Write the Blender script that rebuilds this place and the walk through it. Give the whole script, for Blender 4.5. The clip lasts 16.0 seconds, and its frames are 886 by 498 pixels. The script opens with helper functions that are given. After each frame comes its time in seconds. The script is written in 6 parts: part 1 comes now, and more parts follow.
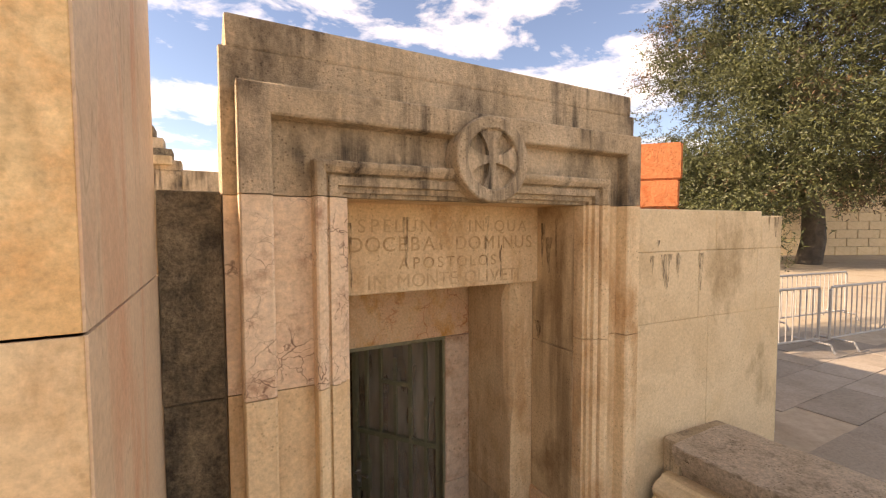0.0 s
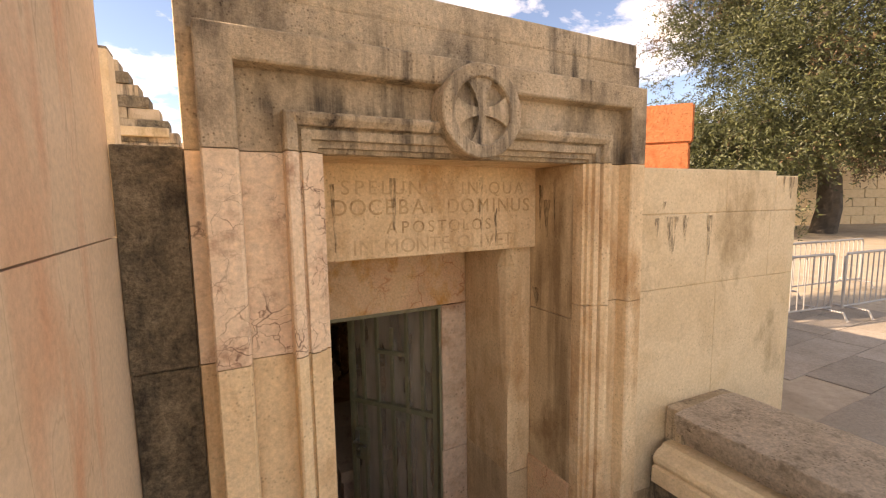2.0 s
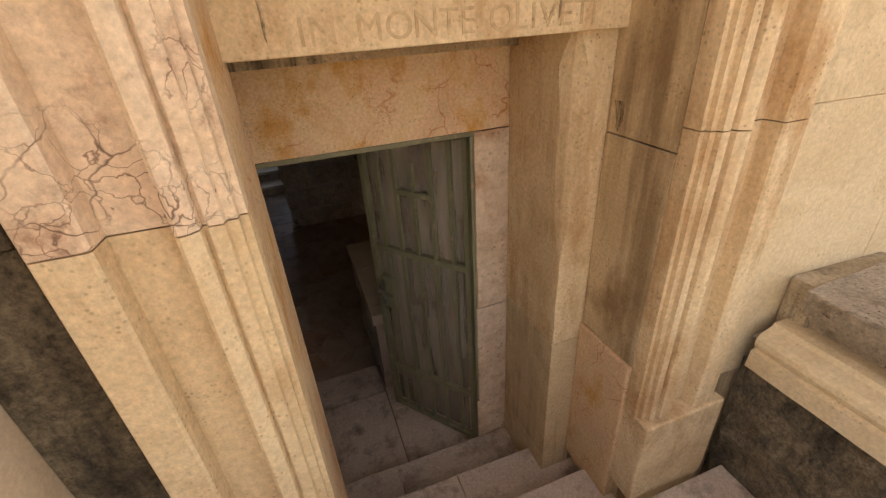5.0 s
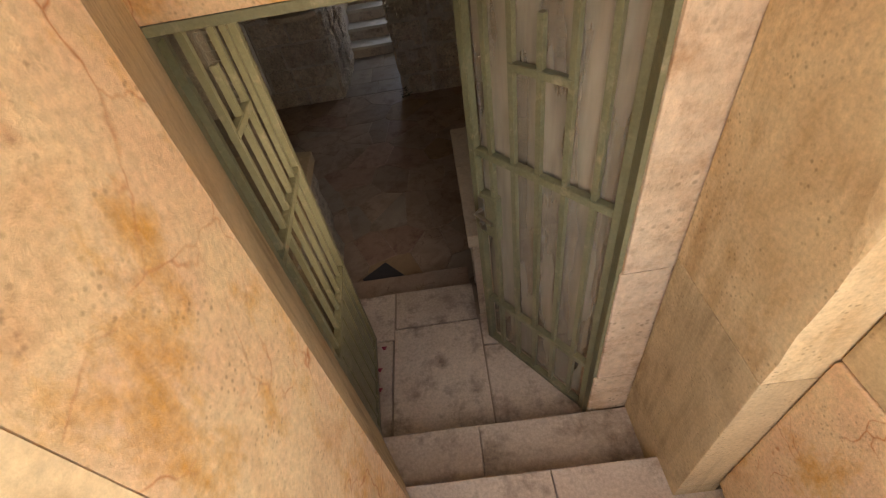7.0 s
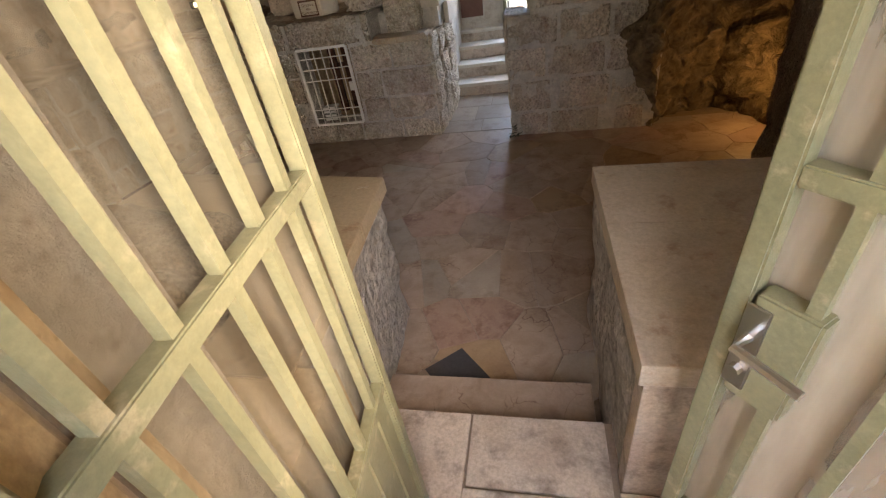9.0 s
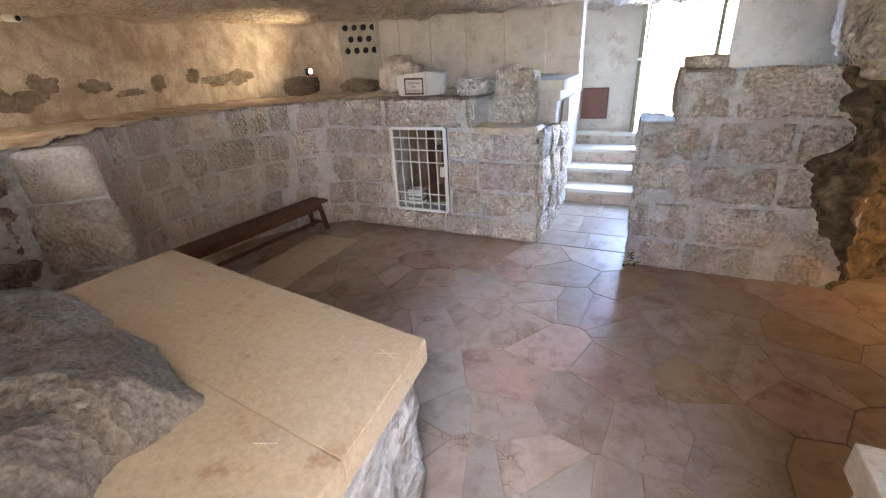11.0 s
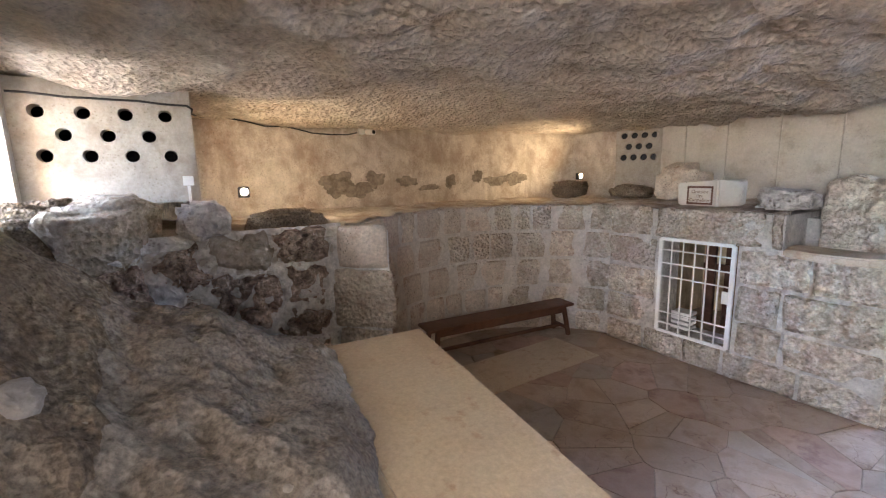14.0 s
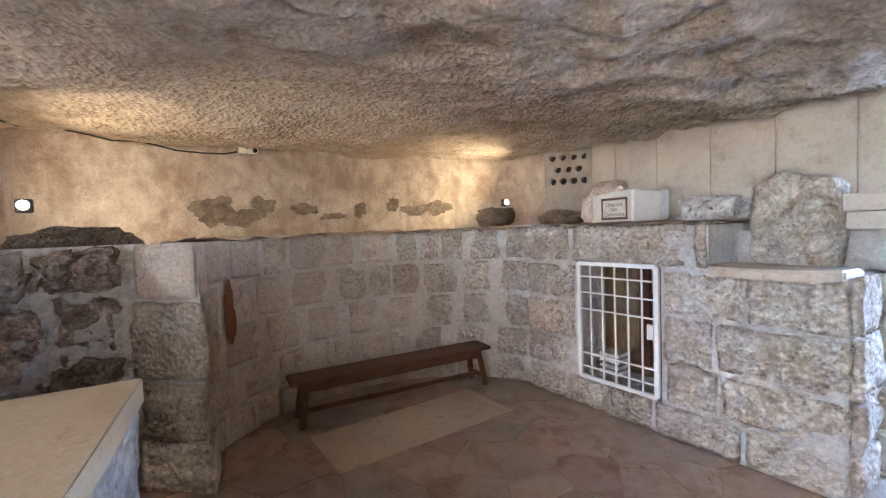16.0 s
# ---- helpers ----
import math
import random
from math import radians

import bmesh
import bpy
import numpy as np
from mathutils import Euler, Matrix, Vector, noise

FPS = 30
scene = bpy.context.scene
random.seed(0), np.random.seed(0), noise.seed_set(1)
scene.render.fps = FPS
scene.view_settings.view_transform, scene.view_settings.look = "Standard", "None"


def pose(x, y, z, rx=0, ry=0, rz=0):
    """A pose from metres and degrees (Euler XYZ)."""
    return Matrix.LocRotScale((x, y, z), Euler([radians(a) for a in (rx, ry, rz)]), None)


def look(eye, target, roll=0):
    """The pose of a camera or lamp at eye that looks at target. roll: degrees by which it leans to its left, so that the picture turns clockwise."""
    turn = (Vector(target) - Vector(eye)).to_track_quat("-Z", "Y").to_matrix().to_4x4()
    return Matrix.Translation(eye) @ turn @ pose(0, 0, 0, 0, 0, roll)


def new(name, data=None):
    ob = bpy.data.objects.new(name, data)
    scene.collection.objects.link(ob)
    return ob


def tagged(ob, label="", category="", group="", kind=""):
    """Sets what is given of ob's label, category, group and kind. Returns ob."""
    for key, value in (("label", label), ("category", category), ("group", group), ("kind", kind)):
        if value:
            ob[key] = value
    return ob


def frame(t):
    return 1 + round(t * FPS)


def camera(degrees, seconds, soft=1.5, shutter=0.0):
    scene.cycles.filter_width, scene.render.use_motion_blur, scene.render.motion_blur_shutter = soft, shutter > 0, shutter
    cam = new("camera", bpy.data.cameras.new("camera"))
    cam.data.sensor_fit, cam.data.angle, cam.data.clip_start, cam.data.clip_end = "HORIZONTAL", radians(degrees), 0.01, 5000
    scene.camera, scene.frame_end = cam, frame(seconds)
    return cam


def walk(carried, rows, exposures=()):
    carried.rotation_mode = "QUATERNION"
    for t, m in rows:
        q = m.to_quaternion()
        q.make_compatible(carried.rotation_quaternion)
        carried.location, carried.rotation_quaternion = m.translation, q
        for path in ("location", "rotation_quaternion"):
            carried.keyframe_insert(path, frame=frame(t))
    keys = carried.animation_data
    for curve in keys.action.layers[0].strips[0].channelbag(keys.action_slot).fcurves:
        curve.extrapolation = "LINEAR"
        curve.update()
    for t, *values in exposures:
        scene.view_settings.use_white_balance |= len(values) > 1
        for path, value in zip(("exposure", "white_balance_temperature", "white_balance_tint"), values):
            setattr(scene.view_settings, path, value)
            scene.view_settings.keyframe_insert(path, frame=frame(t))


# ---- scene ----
cam = camera(91.9, 16.0, soft=1.2)
PATH = [
    (0, (0.038, -0.004, 1.494), (0.984, 1.755, 1.397), -0.2),
    (0.5, (0.056, 0.019, 1.474), (0.991, 1.785, 1.381), -0.3),
    (1, (0.075, 0.041, 1.459), (1.003, 1.81, 1.366), -0.3),
    (1.5, (0.126, 0.049, 1.441), (1.048, 1.82, 1.312), -0.4),
    (2, (0.164, 0.054, 1.434), (1.072, 1.823, 1.218), -0.9),
    (2.5, (0.212, 0.149, 1.404), (1.09, 1.924, 1.122), -1.6),
    (3, (0.243, 0.227, 1.396), (1.089, 2.005, 1.042), -1.9),
    (3.5, (0.272, 0.247, 1.379), (1.079, 2.016, 0.909), -2.0),
    (4, (0.311, 0.345, 1.34), (1.089, 2.092, 0.754), -2.3),
    (4.2, (0.36, 0.398, 1.323), (1.121, 2.129, 0.672), -2.5),
    (6.3, (0.908, 1.23, 1.137), (0.95, 2.689, -0.23), -9.7),
    (6.5, (0.913, 1.312, 1.108), (0.907, 2.75, -0.282), -10.4),
    (7, (0.847, 1.504, 0.983), (0.754, 2.931, -0.414), -11.0),
    (7.5, (0.859, 1.711, 0.807), (0.53, 3.174, -0.516), -12.3),
    (8, (0.84, 1.952, 0.689), (0.419, 3.423, -0.599), -11.2),
    (8.2, (0.781, 2.045, 0.601), (0.359, 3.539, -0.66), -10.8),
    (10.3, (0.446, 3.193, 0.126), (-0.059, 4.866, -0.846), -6.7),
    (10.5, (0.403, 3.289, 0.119), (-0.141, 4.974, -0.811), -5.3),
    (11, (0.35, 3.508, 0.149), (-0.442, 5.155, -0.663), -3.2),
    (11.5, (0.258, 3.537, 0.153), (-0.929, 5.019, -0.475), -3.1),
    (12, (0.206, 3.547, 0.172), (-1.214, 4.876, -0.293), -2.3),
    (12.5, (0.194, 3.547, 0.186), (-1.35, 4.748, -0.233), -1.5),
    (13, (0.205, 3.54, 0.18), (-1.431, 4.625, -0.202), -0.9),
    (13.5, (0.191, 3.592, 0.168), (-1.477, 4.639, -0.181), -0.7),
    (14, (0.128, 3.703, 0.126), (-1.541, 4.753, -0.211), -1.4),
    (14.5, (0.182, 3.891, -0.033), (-1.493, 4.95, -0.304), -2.6),
    (15, (0.122, 4.249, -0.192), (-1.557, 5.318, -0.382), -3.3),
    (15.5, (0.08, 4.607, -0.207), (-1.591, 5.698, -0.341), -2.9),
    (16, (0.036, 4.859, -0.202), (-1.618, 5.979, -0.301), -2.2),
]
EXPOSURES = [(0, 1.2, 9300, 26), (1.6, 1.25, 9400, 26), (2.8, 1.55, 9300, 26), (3.6, 1.6, 9300, 26), (4.2, 1.5, 9500, 26), (6.3, 2.35, 9900, 15), (7.3, 3.1, 10300, 22), (8.2, 3.95, 9800, 20), (10.3, 6.15, 6800, 15), (11.5, 6.5, 6350, 15), (14, 6.5, 6300, 15), (16, 6.8, 6000, 15)]
walk(cam, [(t, look(eye, target, roll)) for t, eye, target, roll in PATH], EXPOSURES)

# ---- light ----
SUN_AZ, SUN_EL = radians(-68), radians(27)
SUN_DIR = Vector((math.sin(SUN_AZ) * math.cos(SUN_EL), math.cos(SUN_AZ) * math.cos(SUN_EL), math.sin(SUN_EL)))
world = bpy.data.worlds.new("sky")
scene.world = world
world.use_nodes = True
wt = world.node_tree
wt.nodes.clear()


def wn(kind, **props):
    n = wt.nodes.new(kind)
    for key, v in props.items():
        if key == "ins":
            for a, b in v.items():
                n.inputs[a].default_value = b
    return n


w_out, w_bg, w_sky = wn("ShaderNodeOutputWorld"), wn("ShaderNodeBackground"), wn("ShaderNodeTexSky")
w_sky.sky_type = "NISHITA"
w_sky.sun_disc = False
w_sky.altitude, w_sky.dust_density, w_sky.ozone_density = 800, 0.3, 4.0
w_sky.sun_elevation, w_sky.sun_rotation = SUN_EL, SUN_AZ
w_tc, w_map = wn("ShaderNodeTexCoord"), wn("ShaderNodeMapping", ins={"Scale": (1.0, 1.0, 2.6), "Location": (0.35, 0.1, 0.0)})
w_no = wn("ShaderNodeTexNoise", ins={"Scale": 3.6, "Detail": 8.0, "Roughness": 0.60, "Distortion": 0.3})
w_ramp, w_mix = wn("ShaderNodeValToRGB"), wn("ShaderNodeMix")
w_mix.data_type = "RGBA"
w_ramp.color_ramp.elements[0].position, w_ramp.color_ramp.elements[1].position = 0.48, 0.64
w_mix.inputs[7].default_value = (7.6, 7.9, 8.3, 1)
wt.links.new(w_tc.outputs["Generated"], w_map.inputs["Vector"])
wt.links.new(w_map.outputs["Vector"], w_no.inputs["Vector"])
wt.links.new(w_no.outputs["Fac"], w_ramp.inputs["Fac"])
wt.links.new(w_ramp.outputs["Color"], w_mix.inputs[0])
wt.links.new(w_sky.outputs["Color"], w_mix.inputs[6])
wt.links.new(w_mix.outputs[2], w_bg.inputs["Color"])
wt.links.new(w_bg.outputs["Background"], w_out.inputs["Surface"])
w_bg.inputs["Strength"].default_value = 0.12

sun = new("sun", bpy.data.lights.new("sun", "SUN"))
sun.data.energy, sun.data.angle, sun.data.color = 5.0, radians(0.6), (1.0, 0.93, 0.82)
sun.matrix_world = look(SUN_DIR * 50, (0, 0, 0))


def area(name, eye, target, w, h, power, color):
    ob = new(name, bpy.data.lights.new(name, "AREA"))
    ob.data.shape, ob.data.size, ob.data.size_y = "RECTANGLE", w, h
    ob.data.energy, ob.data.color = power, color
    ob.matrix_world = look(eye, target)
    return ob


def glow(name, at, power, color, size=0.05):
    ob = new(name, bpy.data.lights.new(name, "POINT"))
    ob.data.energy, ob.data.color, ob.data.shadow_soft_size = power, color, size
    ob.location = at
    return ob


area("door_daylight", (0.68, 10.52, 0.05), (-0.25, 7.5, -1.72), 0.95, 1.6, 1.7, (0.34, 0.56, 1.0)).data.spread = radians(160)
area("window_daylight", (-3.33, 2.64, 0.28), (-2.7, 4.6, -0.5), 0.34, 0.7, 0.06, (1.0, 0.98, 0.96))
# added fill inside the gate, aimed level at the apse, unlike falling skylight
area("gate_fill", (0.56, 2.80, 0.08), (-2.3, 6.4, -0.4), 0.6, 1.3, 0.50, (1.0, 0.96, 0.92)).data.spread = radians(130)


def flood(at, target, power, color):
    ob = new("lamp_glow", bpy.data.lights.new("lamp_glow", "SPOT"))
    ob.data.energy, ob.data.color, ob.data.shadow_soft_size = power, color, 0.04
    ob.data.spot_size, ob.data.spot_blend = radians(165), 0.8
    ob.matrix_world = look(at, target)


flood((-3.68, 4.24, 0.14), (-4.5, 5.4, 0.35), 0.48, (1.0, 0.79, 0.50))
flood((-3.84, 8.40, 0.16), (-4.3, 7.9, 0.5), 0.42, (1.0, 0.78, 0.48))
glow("lamp_glow", (2.80, 7.2, -1.15), 0.3, (1.0, 0.62, 0.25))

# ---- materials ----


def material(name, colors, rough=0.85, scale=2.0, fine=30.0, bump=0.25, pits=0.0, stain=None, stain_amount=0.5, stain_scale=1.2,
             vary=0.0, streak=0.0, metal=0.0, spots=None, grain=0.3, deep=0.0, chips=0.0, drip=None, bands=None):
    """A mottled mineral surface: two tints by broad noise, fine grain, streaks, stains, pits and relief."""
    m = bpy.data.materials.new(name)
    m.use_nodes = True
    t = m.node_tree
    bs = t.nodes["Principled BSDF"]
    bs.inputs["Roughness"].default_value, bs.inputs["Metallic"].default_value = rough, metal
    bs.inputs["Specular IOR Level"].default_value = 0.3

    def node(kind, **ins):
        n = t.nodes.new(kind)
        for key, v in ins.items():
            n.inputs[key].default_value = v
        return n

    def link(a, b):
        t.links.new(a, b)

    tc, info = node("ShaderNodeTexCoord"), node("ShaderNodeObjectInfo")
    off = node("ShaderNodeVectorMath")
    off.operation = "MULTIPLY_ADD"
    link(info.outputs["Random"], off.inputs[0])
    off.inputs[1].default_value = (7.3, 5.1, 9.7) if vary else (0, 0, 0)
    link(tc.outputs["Object"], off.inputs[2])
    co = off.outputs[0]
    broad, tiny = node("ShaderNodeTexNoise", Scale=scale, Detail=5.0, Roughness=0.6, Distortion=0.6), node("ShaderNodeTexNoise", Scale=fine, Detail=9.0, Roughness=0.74)
    link(co, broad.inputs["Vector"])
    link(co, tiny.inputs["Vector"])
    ramp = node("ShaderNodeValToRGB")
    el = ramp.color_ramp.elements
    while len(el) < len(colors):
        el.new(0.5)
    for n, c in enumerate(colors):
        el[n].position = 0.30 + 0.42 * n / max(1, len(colors) - 1)
        el[n].color = (*c, 1)
    link(broad.outputs["Fac"], ramp.inputs["Fac"])
    out = ramp.outputs["Color"]

    def mix(kind, fac, a, b):
        n = node("ShaderNodeMix")
        n.data_type, n.blend_type = "RGBA", kind
        for v, s in ((fac, 0), (a, 6), (b, 7)):
            if isinstance(v, (int, float)):
                n.inputs[s].default_value = v
            elif isinstance(v, tuple):
                n.inputs[s].default_value = (*v, 1)
            else:
                link(v, n.inputs[s])
        return n.outputs[2]

    def span(value, lo, hi, a=0.0, b=1.0):
        n = node("ShaderNodeMapRange")
        link(value, n.inputs[0])
        for k, v in enumerate((lo, hi, a, b)):
            n.inputs[k + 1].default_value = v
        return n.outputs[0]

    if vary:
        tone = node("ShaderNodeHueSaturation")
        link(span(info.outputs["Random"], 0, 1, 1 - vary, 1 + vary), tone.inputs["Value"])
        link(out, tone.inputs["Color"])
        out = tone.outputs["Color"]
    if stain:
        sm = node("ShaderNodeMapping")
        sm.inputs["Scale"].default_value = (1, 1, 1 - streak)
        link(co, sm.inputs["Vector"])
        sn = node("ShaderNodeTexNoise", Scale=stain_scale, Detail=8.0, Roughness=0.68)
        link(sm.outputs["Vector"], sn.inputs["Vector"])
        out = mix("MIX", span(sn.outputs["Fac"], 0.62 - 0.25 * stain_amount, 0.72 - 0.10 * stain_amount, 0, 0.9), out, stain)
    if bands:
        # long mineral bands and thin dark hairlines running nearly upright
        bm_ = node("ShaderNodeMapping")
        bm_.inputs["Scale"].default_value = (1.0, 1.0, 0.22)
        bm_.inputs["Rotation"].default_value = (0.16, 0.10, 0)
        link(co, bm_.inputs["Vector"])
        bn = node("ShaderNodeTexNoise", Scale=bands[1], Detail=4.0, Roughness=0.5, Distortion=0.8)
        link(bm_.outputs["Vector"], bn.inputs["Vector"])
        out = mix("MIX", span(bn.outputs["Fac"], 0.54, 0.66, 0, 0.75), out, bands[0])
        near = node("ShaderNodeMath")
        near.operation = "SUBTRACT"
        link(bn.outputs["Fac"], near.inputs[0])
        near.inputs[1].default_value = 0.535
        size_ = node("ShaderNodeMath")
        size_.operation = "ABSOLUTE"
        link(near.outputs[0], size_.inputs[0])
        out = mix("MIX", span(size_.outputs[0], 0.0, 0.008, 0.35, 0), out, bands[2])
    if drip:
        # water streaks: narrow, long, broken into groups
        dm = node("ShaderNodeMapping")
        dm.inputs["Scale"].default_value = (1.0, 1.0, 0.07)
        link(co, dm.inputs["Vector"])
        dn = node("ShaderNodeTexNoise", Scale=drip[1], Detail=5.0, Roughness=0.65)
        link(dm.outputs["Vector"], dn.inputs["Vector"])
        dg = node("ShaderNodeTexNoise", Scale=1.9, Detail=3.0)
        link(co, dg.inputs["Vector"])
        out = mix("MIX", mix("MULTIPLY", 1.0, span(dn.outputs["Fac"], 0.47, 0.66), span(dg.outputs["Fac"], 0.42, 0.58, 0.0, drip[2])), out, drip[0])
    for color, size, thick in spots or ():
        v = node("ShaderNodeTexVoronoi", Scale=size)
        v.feature = "DISTANCE_TO_EDGE"
        warp = node("ShaderNodeTexNoise", Scale=size * 0.8, Detail=4.0)
        link(co, warp.inputs["Vector"])
        wv = node("ShaderNodeVectorMath")
        wv.operation = "MULTIPLY_ADD"
        link(warp.outputs["Color"], wv.inputs[0])
        wv.inputs[1].default_value = (1.6 / size,) * 3
        link(co, wv.inputs[2])
        link(wv.outputs[0], v.inputs["Vector"])
        veins = mix("MULTIPLY", 1.0, span(v.outputs["Distance"], 0.0, thick, 1, 0), span(broad.outputs["Fac"], 0.45, 0.6, 0, 1))
        out = mix("MIX", veins, out, color)
    out = mix("MULTIPLY", grain, out, span(tiny.outputs["Fac"], 0.3, 0.7, 0.35, 1.5))
    height = tiny.outputs["Fac"]
    if pits:
        pv = node("ShaderNodeTexVoronoi", Scale=fine * 0.9)
        link(co, pv.inputs["Vector"])
        pn = node("ShaderNodeTexNoise", Scale=fine * 0.12, Detail=3.0)
        link(co, pn.inputs["Vector"])
        hole = mix("MULTIPLY", 1.0, span(pv.outputs["Distance"], 0.10, 0.30, 1, 0), span(pn.outputs["Fac"], 0.44, 0.60))
        out = mix("MULTIPLY", pits, out, mix("MIX", hole, (1.0, 1.0, 1.0), (0.28, 0.22, 0.17)))
    link(out, bs.inputs["Base Color"])
    if chips:
        # knapped facets
        cw = node("ShaderNodeVectorMath")
        cw.operation = "MULTIPLY_ADD"
        link(broad.outputs["Color"], cw.inputs[0])
        cw.inputs[1].default_value = (0.9 / chips,) * 3
        link(co, cw.inputs[2])
        cv = node("ShaderNodeTexVoronoi", Scale=chips, Randomness=1.0)
        link(cw.outputs[0], cv.inputs["Vector"])
        ch = node("ShaderNodeMath")
        ch.operation = "MULTIPLY_ADD"
        link(cv.outputs["Distance"], ch.inputs[0])
        ch.inputs[1].default_value = 1.35
        link(height, ch.inputs[2])
        height = ch.outputs[0]
    both = node("ShaderNodeMath")
    both.operation = "MULTIPLY_ADD"
    link(broad.outputs["Fac"], both.inputs[0])
    both.inputs[1].default_value = 1.2 + deep
    link(height, both.inputs[2])
    bmp = node("ShaderNodeBump", Strength=min(1.0, bump * 1.6), Distance=0.010 + 0.03 * bump)
    link(both.outputs[0], bmp.inputs["Height"])
    link(bmp.outputs["Normal"], bs.inputs["Normal"])
    return m


def plain(name, color, rough=0.5, metal=0.0, emit=0.0, coat=0.0):
    m = bpy.data.materials.new(name)
    m.use_nodes = True
    bs = m.node_tree.nodes["Principled BSDF"]
    bs.inputs["Base Color"].default_value, bs.inputs["Roughness"].default_value, bs.inputs["Metallic"].default_value = (*color, 1), rough, metal
    bs.inputs["Coat Weight"].default_value = coat
    if emit:
        bs.inputs["Emission Color"].default_value, bs.inputs["Emission Strength"].default_value = (*color, 1), emit
    return m


M_WEATHER = material("weathered_limestone", [(0.46, 0.34, 0.205), (0.66, 0.51, 0.335), (0.76, 0.61, 0.43)], stain=(0.13, 0.10, 0.07), stain_amount=0.5, stain_scale=3.2, streak=0.5, fine=70, pits=0.75, bump=0.5, grain=0.5, drip=((0.055, 0.043, 0.032), 13.0, 0.95))
M_PINK = material("veined_pink_limestone", [(0.70, 0.51, 0.33), (0.77, 0.59, 0.41), (0.71, 0.49, 0.33)], spots=(((0.16, 0.085, 0.055), 5.0, 0.016), ((0.24, 0.13, 0.085), 12.0, 0.022)), fine=50, bump=0.12, scale=3.4, rough=0.7, stain=(0.42, 0.24, 0.15), stain_amount=0.35, stain_scale=7.0, grain=0.4)
M_JAMB = material("rough_pinkish_jamb_stone", [(0.60, 0.43, 0.29), (0.74, 0.57, 0.41), (0.68, 0.49, 0.34)], fine=32, bump=0.35, scale=5.0, stain=(0.48, 0.29, 0.17), stain_amount=0.5, stain_scale=6.0, pits=0.5)
M_CREAM = material("cream_limestone", [(0.62, 0.43, 0.24), (0.75, 0.57, 0.35), (0.70, 0.51, 0.30)], stain=(0.48, 0.27, 0.12), stain_amount=0.42, stain_scale=4.0, streak=0.6, fine=60, bump=0.16, scale=3.0, pits=0.5, grain=0.36, drip=((0.46, 0.28, 0.14), 10.0, 0.7))
M_WALLR = material("smooth_yellow_limestone", [(0.62, 0.46, 0.27), (0.73, 0.57, 0.36), (0.66, 0.49, 0.285)], stain=(0.40, 0.28, 0.15), stain_amount=0.25, stain_scale=2.4, streak=0.5, fine=60, bump=0.14, pits=0.35, scale=2.2, grain=0.3)
M_MARBLE = material("striped_pale_marble", [(0.58, 0.42, 0.27), (0.68, 0.52, 0.36), (0.62, 0.45, 0.30)], bands=((0.60, 0.30, 0.17), 3.4, (0.30, 0.16, 0.09)), fine=60, bump=0.05, scale=1.8, rough=0.6, grain=0.28)
M_ORANGE = material("ochre_limestone", [(0.62, 0.37, 0.20), (0.72, 0.51, 0.30), (0.70, 0.45, 0.27), (0.56, 0.38, 0.21)], stain=(0.58, 0.27, 0.05), stain_amount=0.42, stain_scale=6.0, streak=0.35, fine=75, bump=0.22, scale=3.4, spots=(((0.48, 0.18, 0.07), 5.0, 0.022),), pits=0.5, grain=0.4, rough=0.6)
M_OCHRE_END = material("ochre_streaked_slab", [(0.66, 0.44, 0.21), (0.78, 0.58, 0.32), (0.72, 0.52, 0.28)], stain=(0.58, 0.25, 0.07), stain_amount=0.34, stain_scale=1.9, fine=60, bump=0.12, scale=3.0, bands=((0.68, 0.42, 0.19), 2.2, (0.36, 0.22, 0.10)), pits=0.5, grain=0.42)
M_LETTER_PALE = material("worn_letter_stone", [(0.40, 0.25, 0.13), (0.60, 0.43, 0.25), (0.46, 0.30, 0.16)], fine=60, bump=0.1, scale=14.0)
M_DARK = material("lichen_blackened_limestone", [(0.15, 0.12, 0.078), (0.32, 0.25, 0.16), (0.46, 0.365, 0.24)], stain=(0.055, 0.045, 0.034), stain_amount=0.55, stain_scale=7.0, streak=0.6, fine=60, bump=0.7, pits=0.5, grain=0.95, scale=9.0)
M_BROWN = material("damp_brown_stone", [(0.44, 0.31, 0.175), (0.64, 0.48, 0.29), (0.54, 0.39, 0.225)], stain=(0.27, 0.16, 0.075), stain_amount=0.4, stain_scale=3.0, streak=0.5, fine=75, bump=0.14, scale=2.6, pits=0.5, grain=0.34, drip=((0.20, 0.12, 0.055), 9.0, 0.7), rough=0.6)
M_STEP = material("worn_step_stone", [(0.44, 0.34, 0.26), (0.56, 0.46, 0.37), (0.50, 0.38, 0.30)], stain=(0.22, 0.16, 0.12), stain_amount=0.45, stain_scale=5.0, fine=60, bump=0.1, rough=0.6, vary=0.1, grain=0.42)
M_PARAPET = material("coarse_pitted_limestone", [(0.54, 0.42, 0.29), (0.68, 0.54, 0.39), (0.76, 0.62, 0.46)], fine=60, bump=0.9, scale=9.0, pits=1.0, stain=(0.28, 0.20, 0.125), stain_amount=0.3, stain_scale=8.0, grain=0.6)
# brown of stained letters, with the shadow of their cutting put into the colour
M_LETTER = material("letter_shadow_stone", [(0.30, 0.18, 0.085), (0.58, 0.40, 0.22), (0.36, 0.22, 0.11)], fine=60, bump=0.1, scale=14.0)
M_ASHLAR = material("grotto_ashlar", [(0.54, 0.44, 0.335), (0.70, 0.605, 0.485), (0.80, 0.715, 0.60)], stain=(0.50, 0.36, 0.265), stain_amount=0.3, stain_scale=7.0, fine=38, bump=0.85, pits=0.5, vary=0.12, scale=6.0, grain=0.45, deep=0.8, chips=28.0)
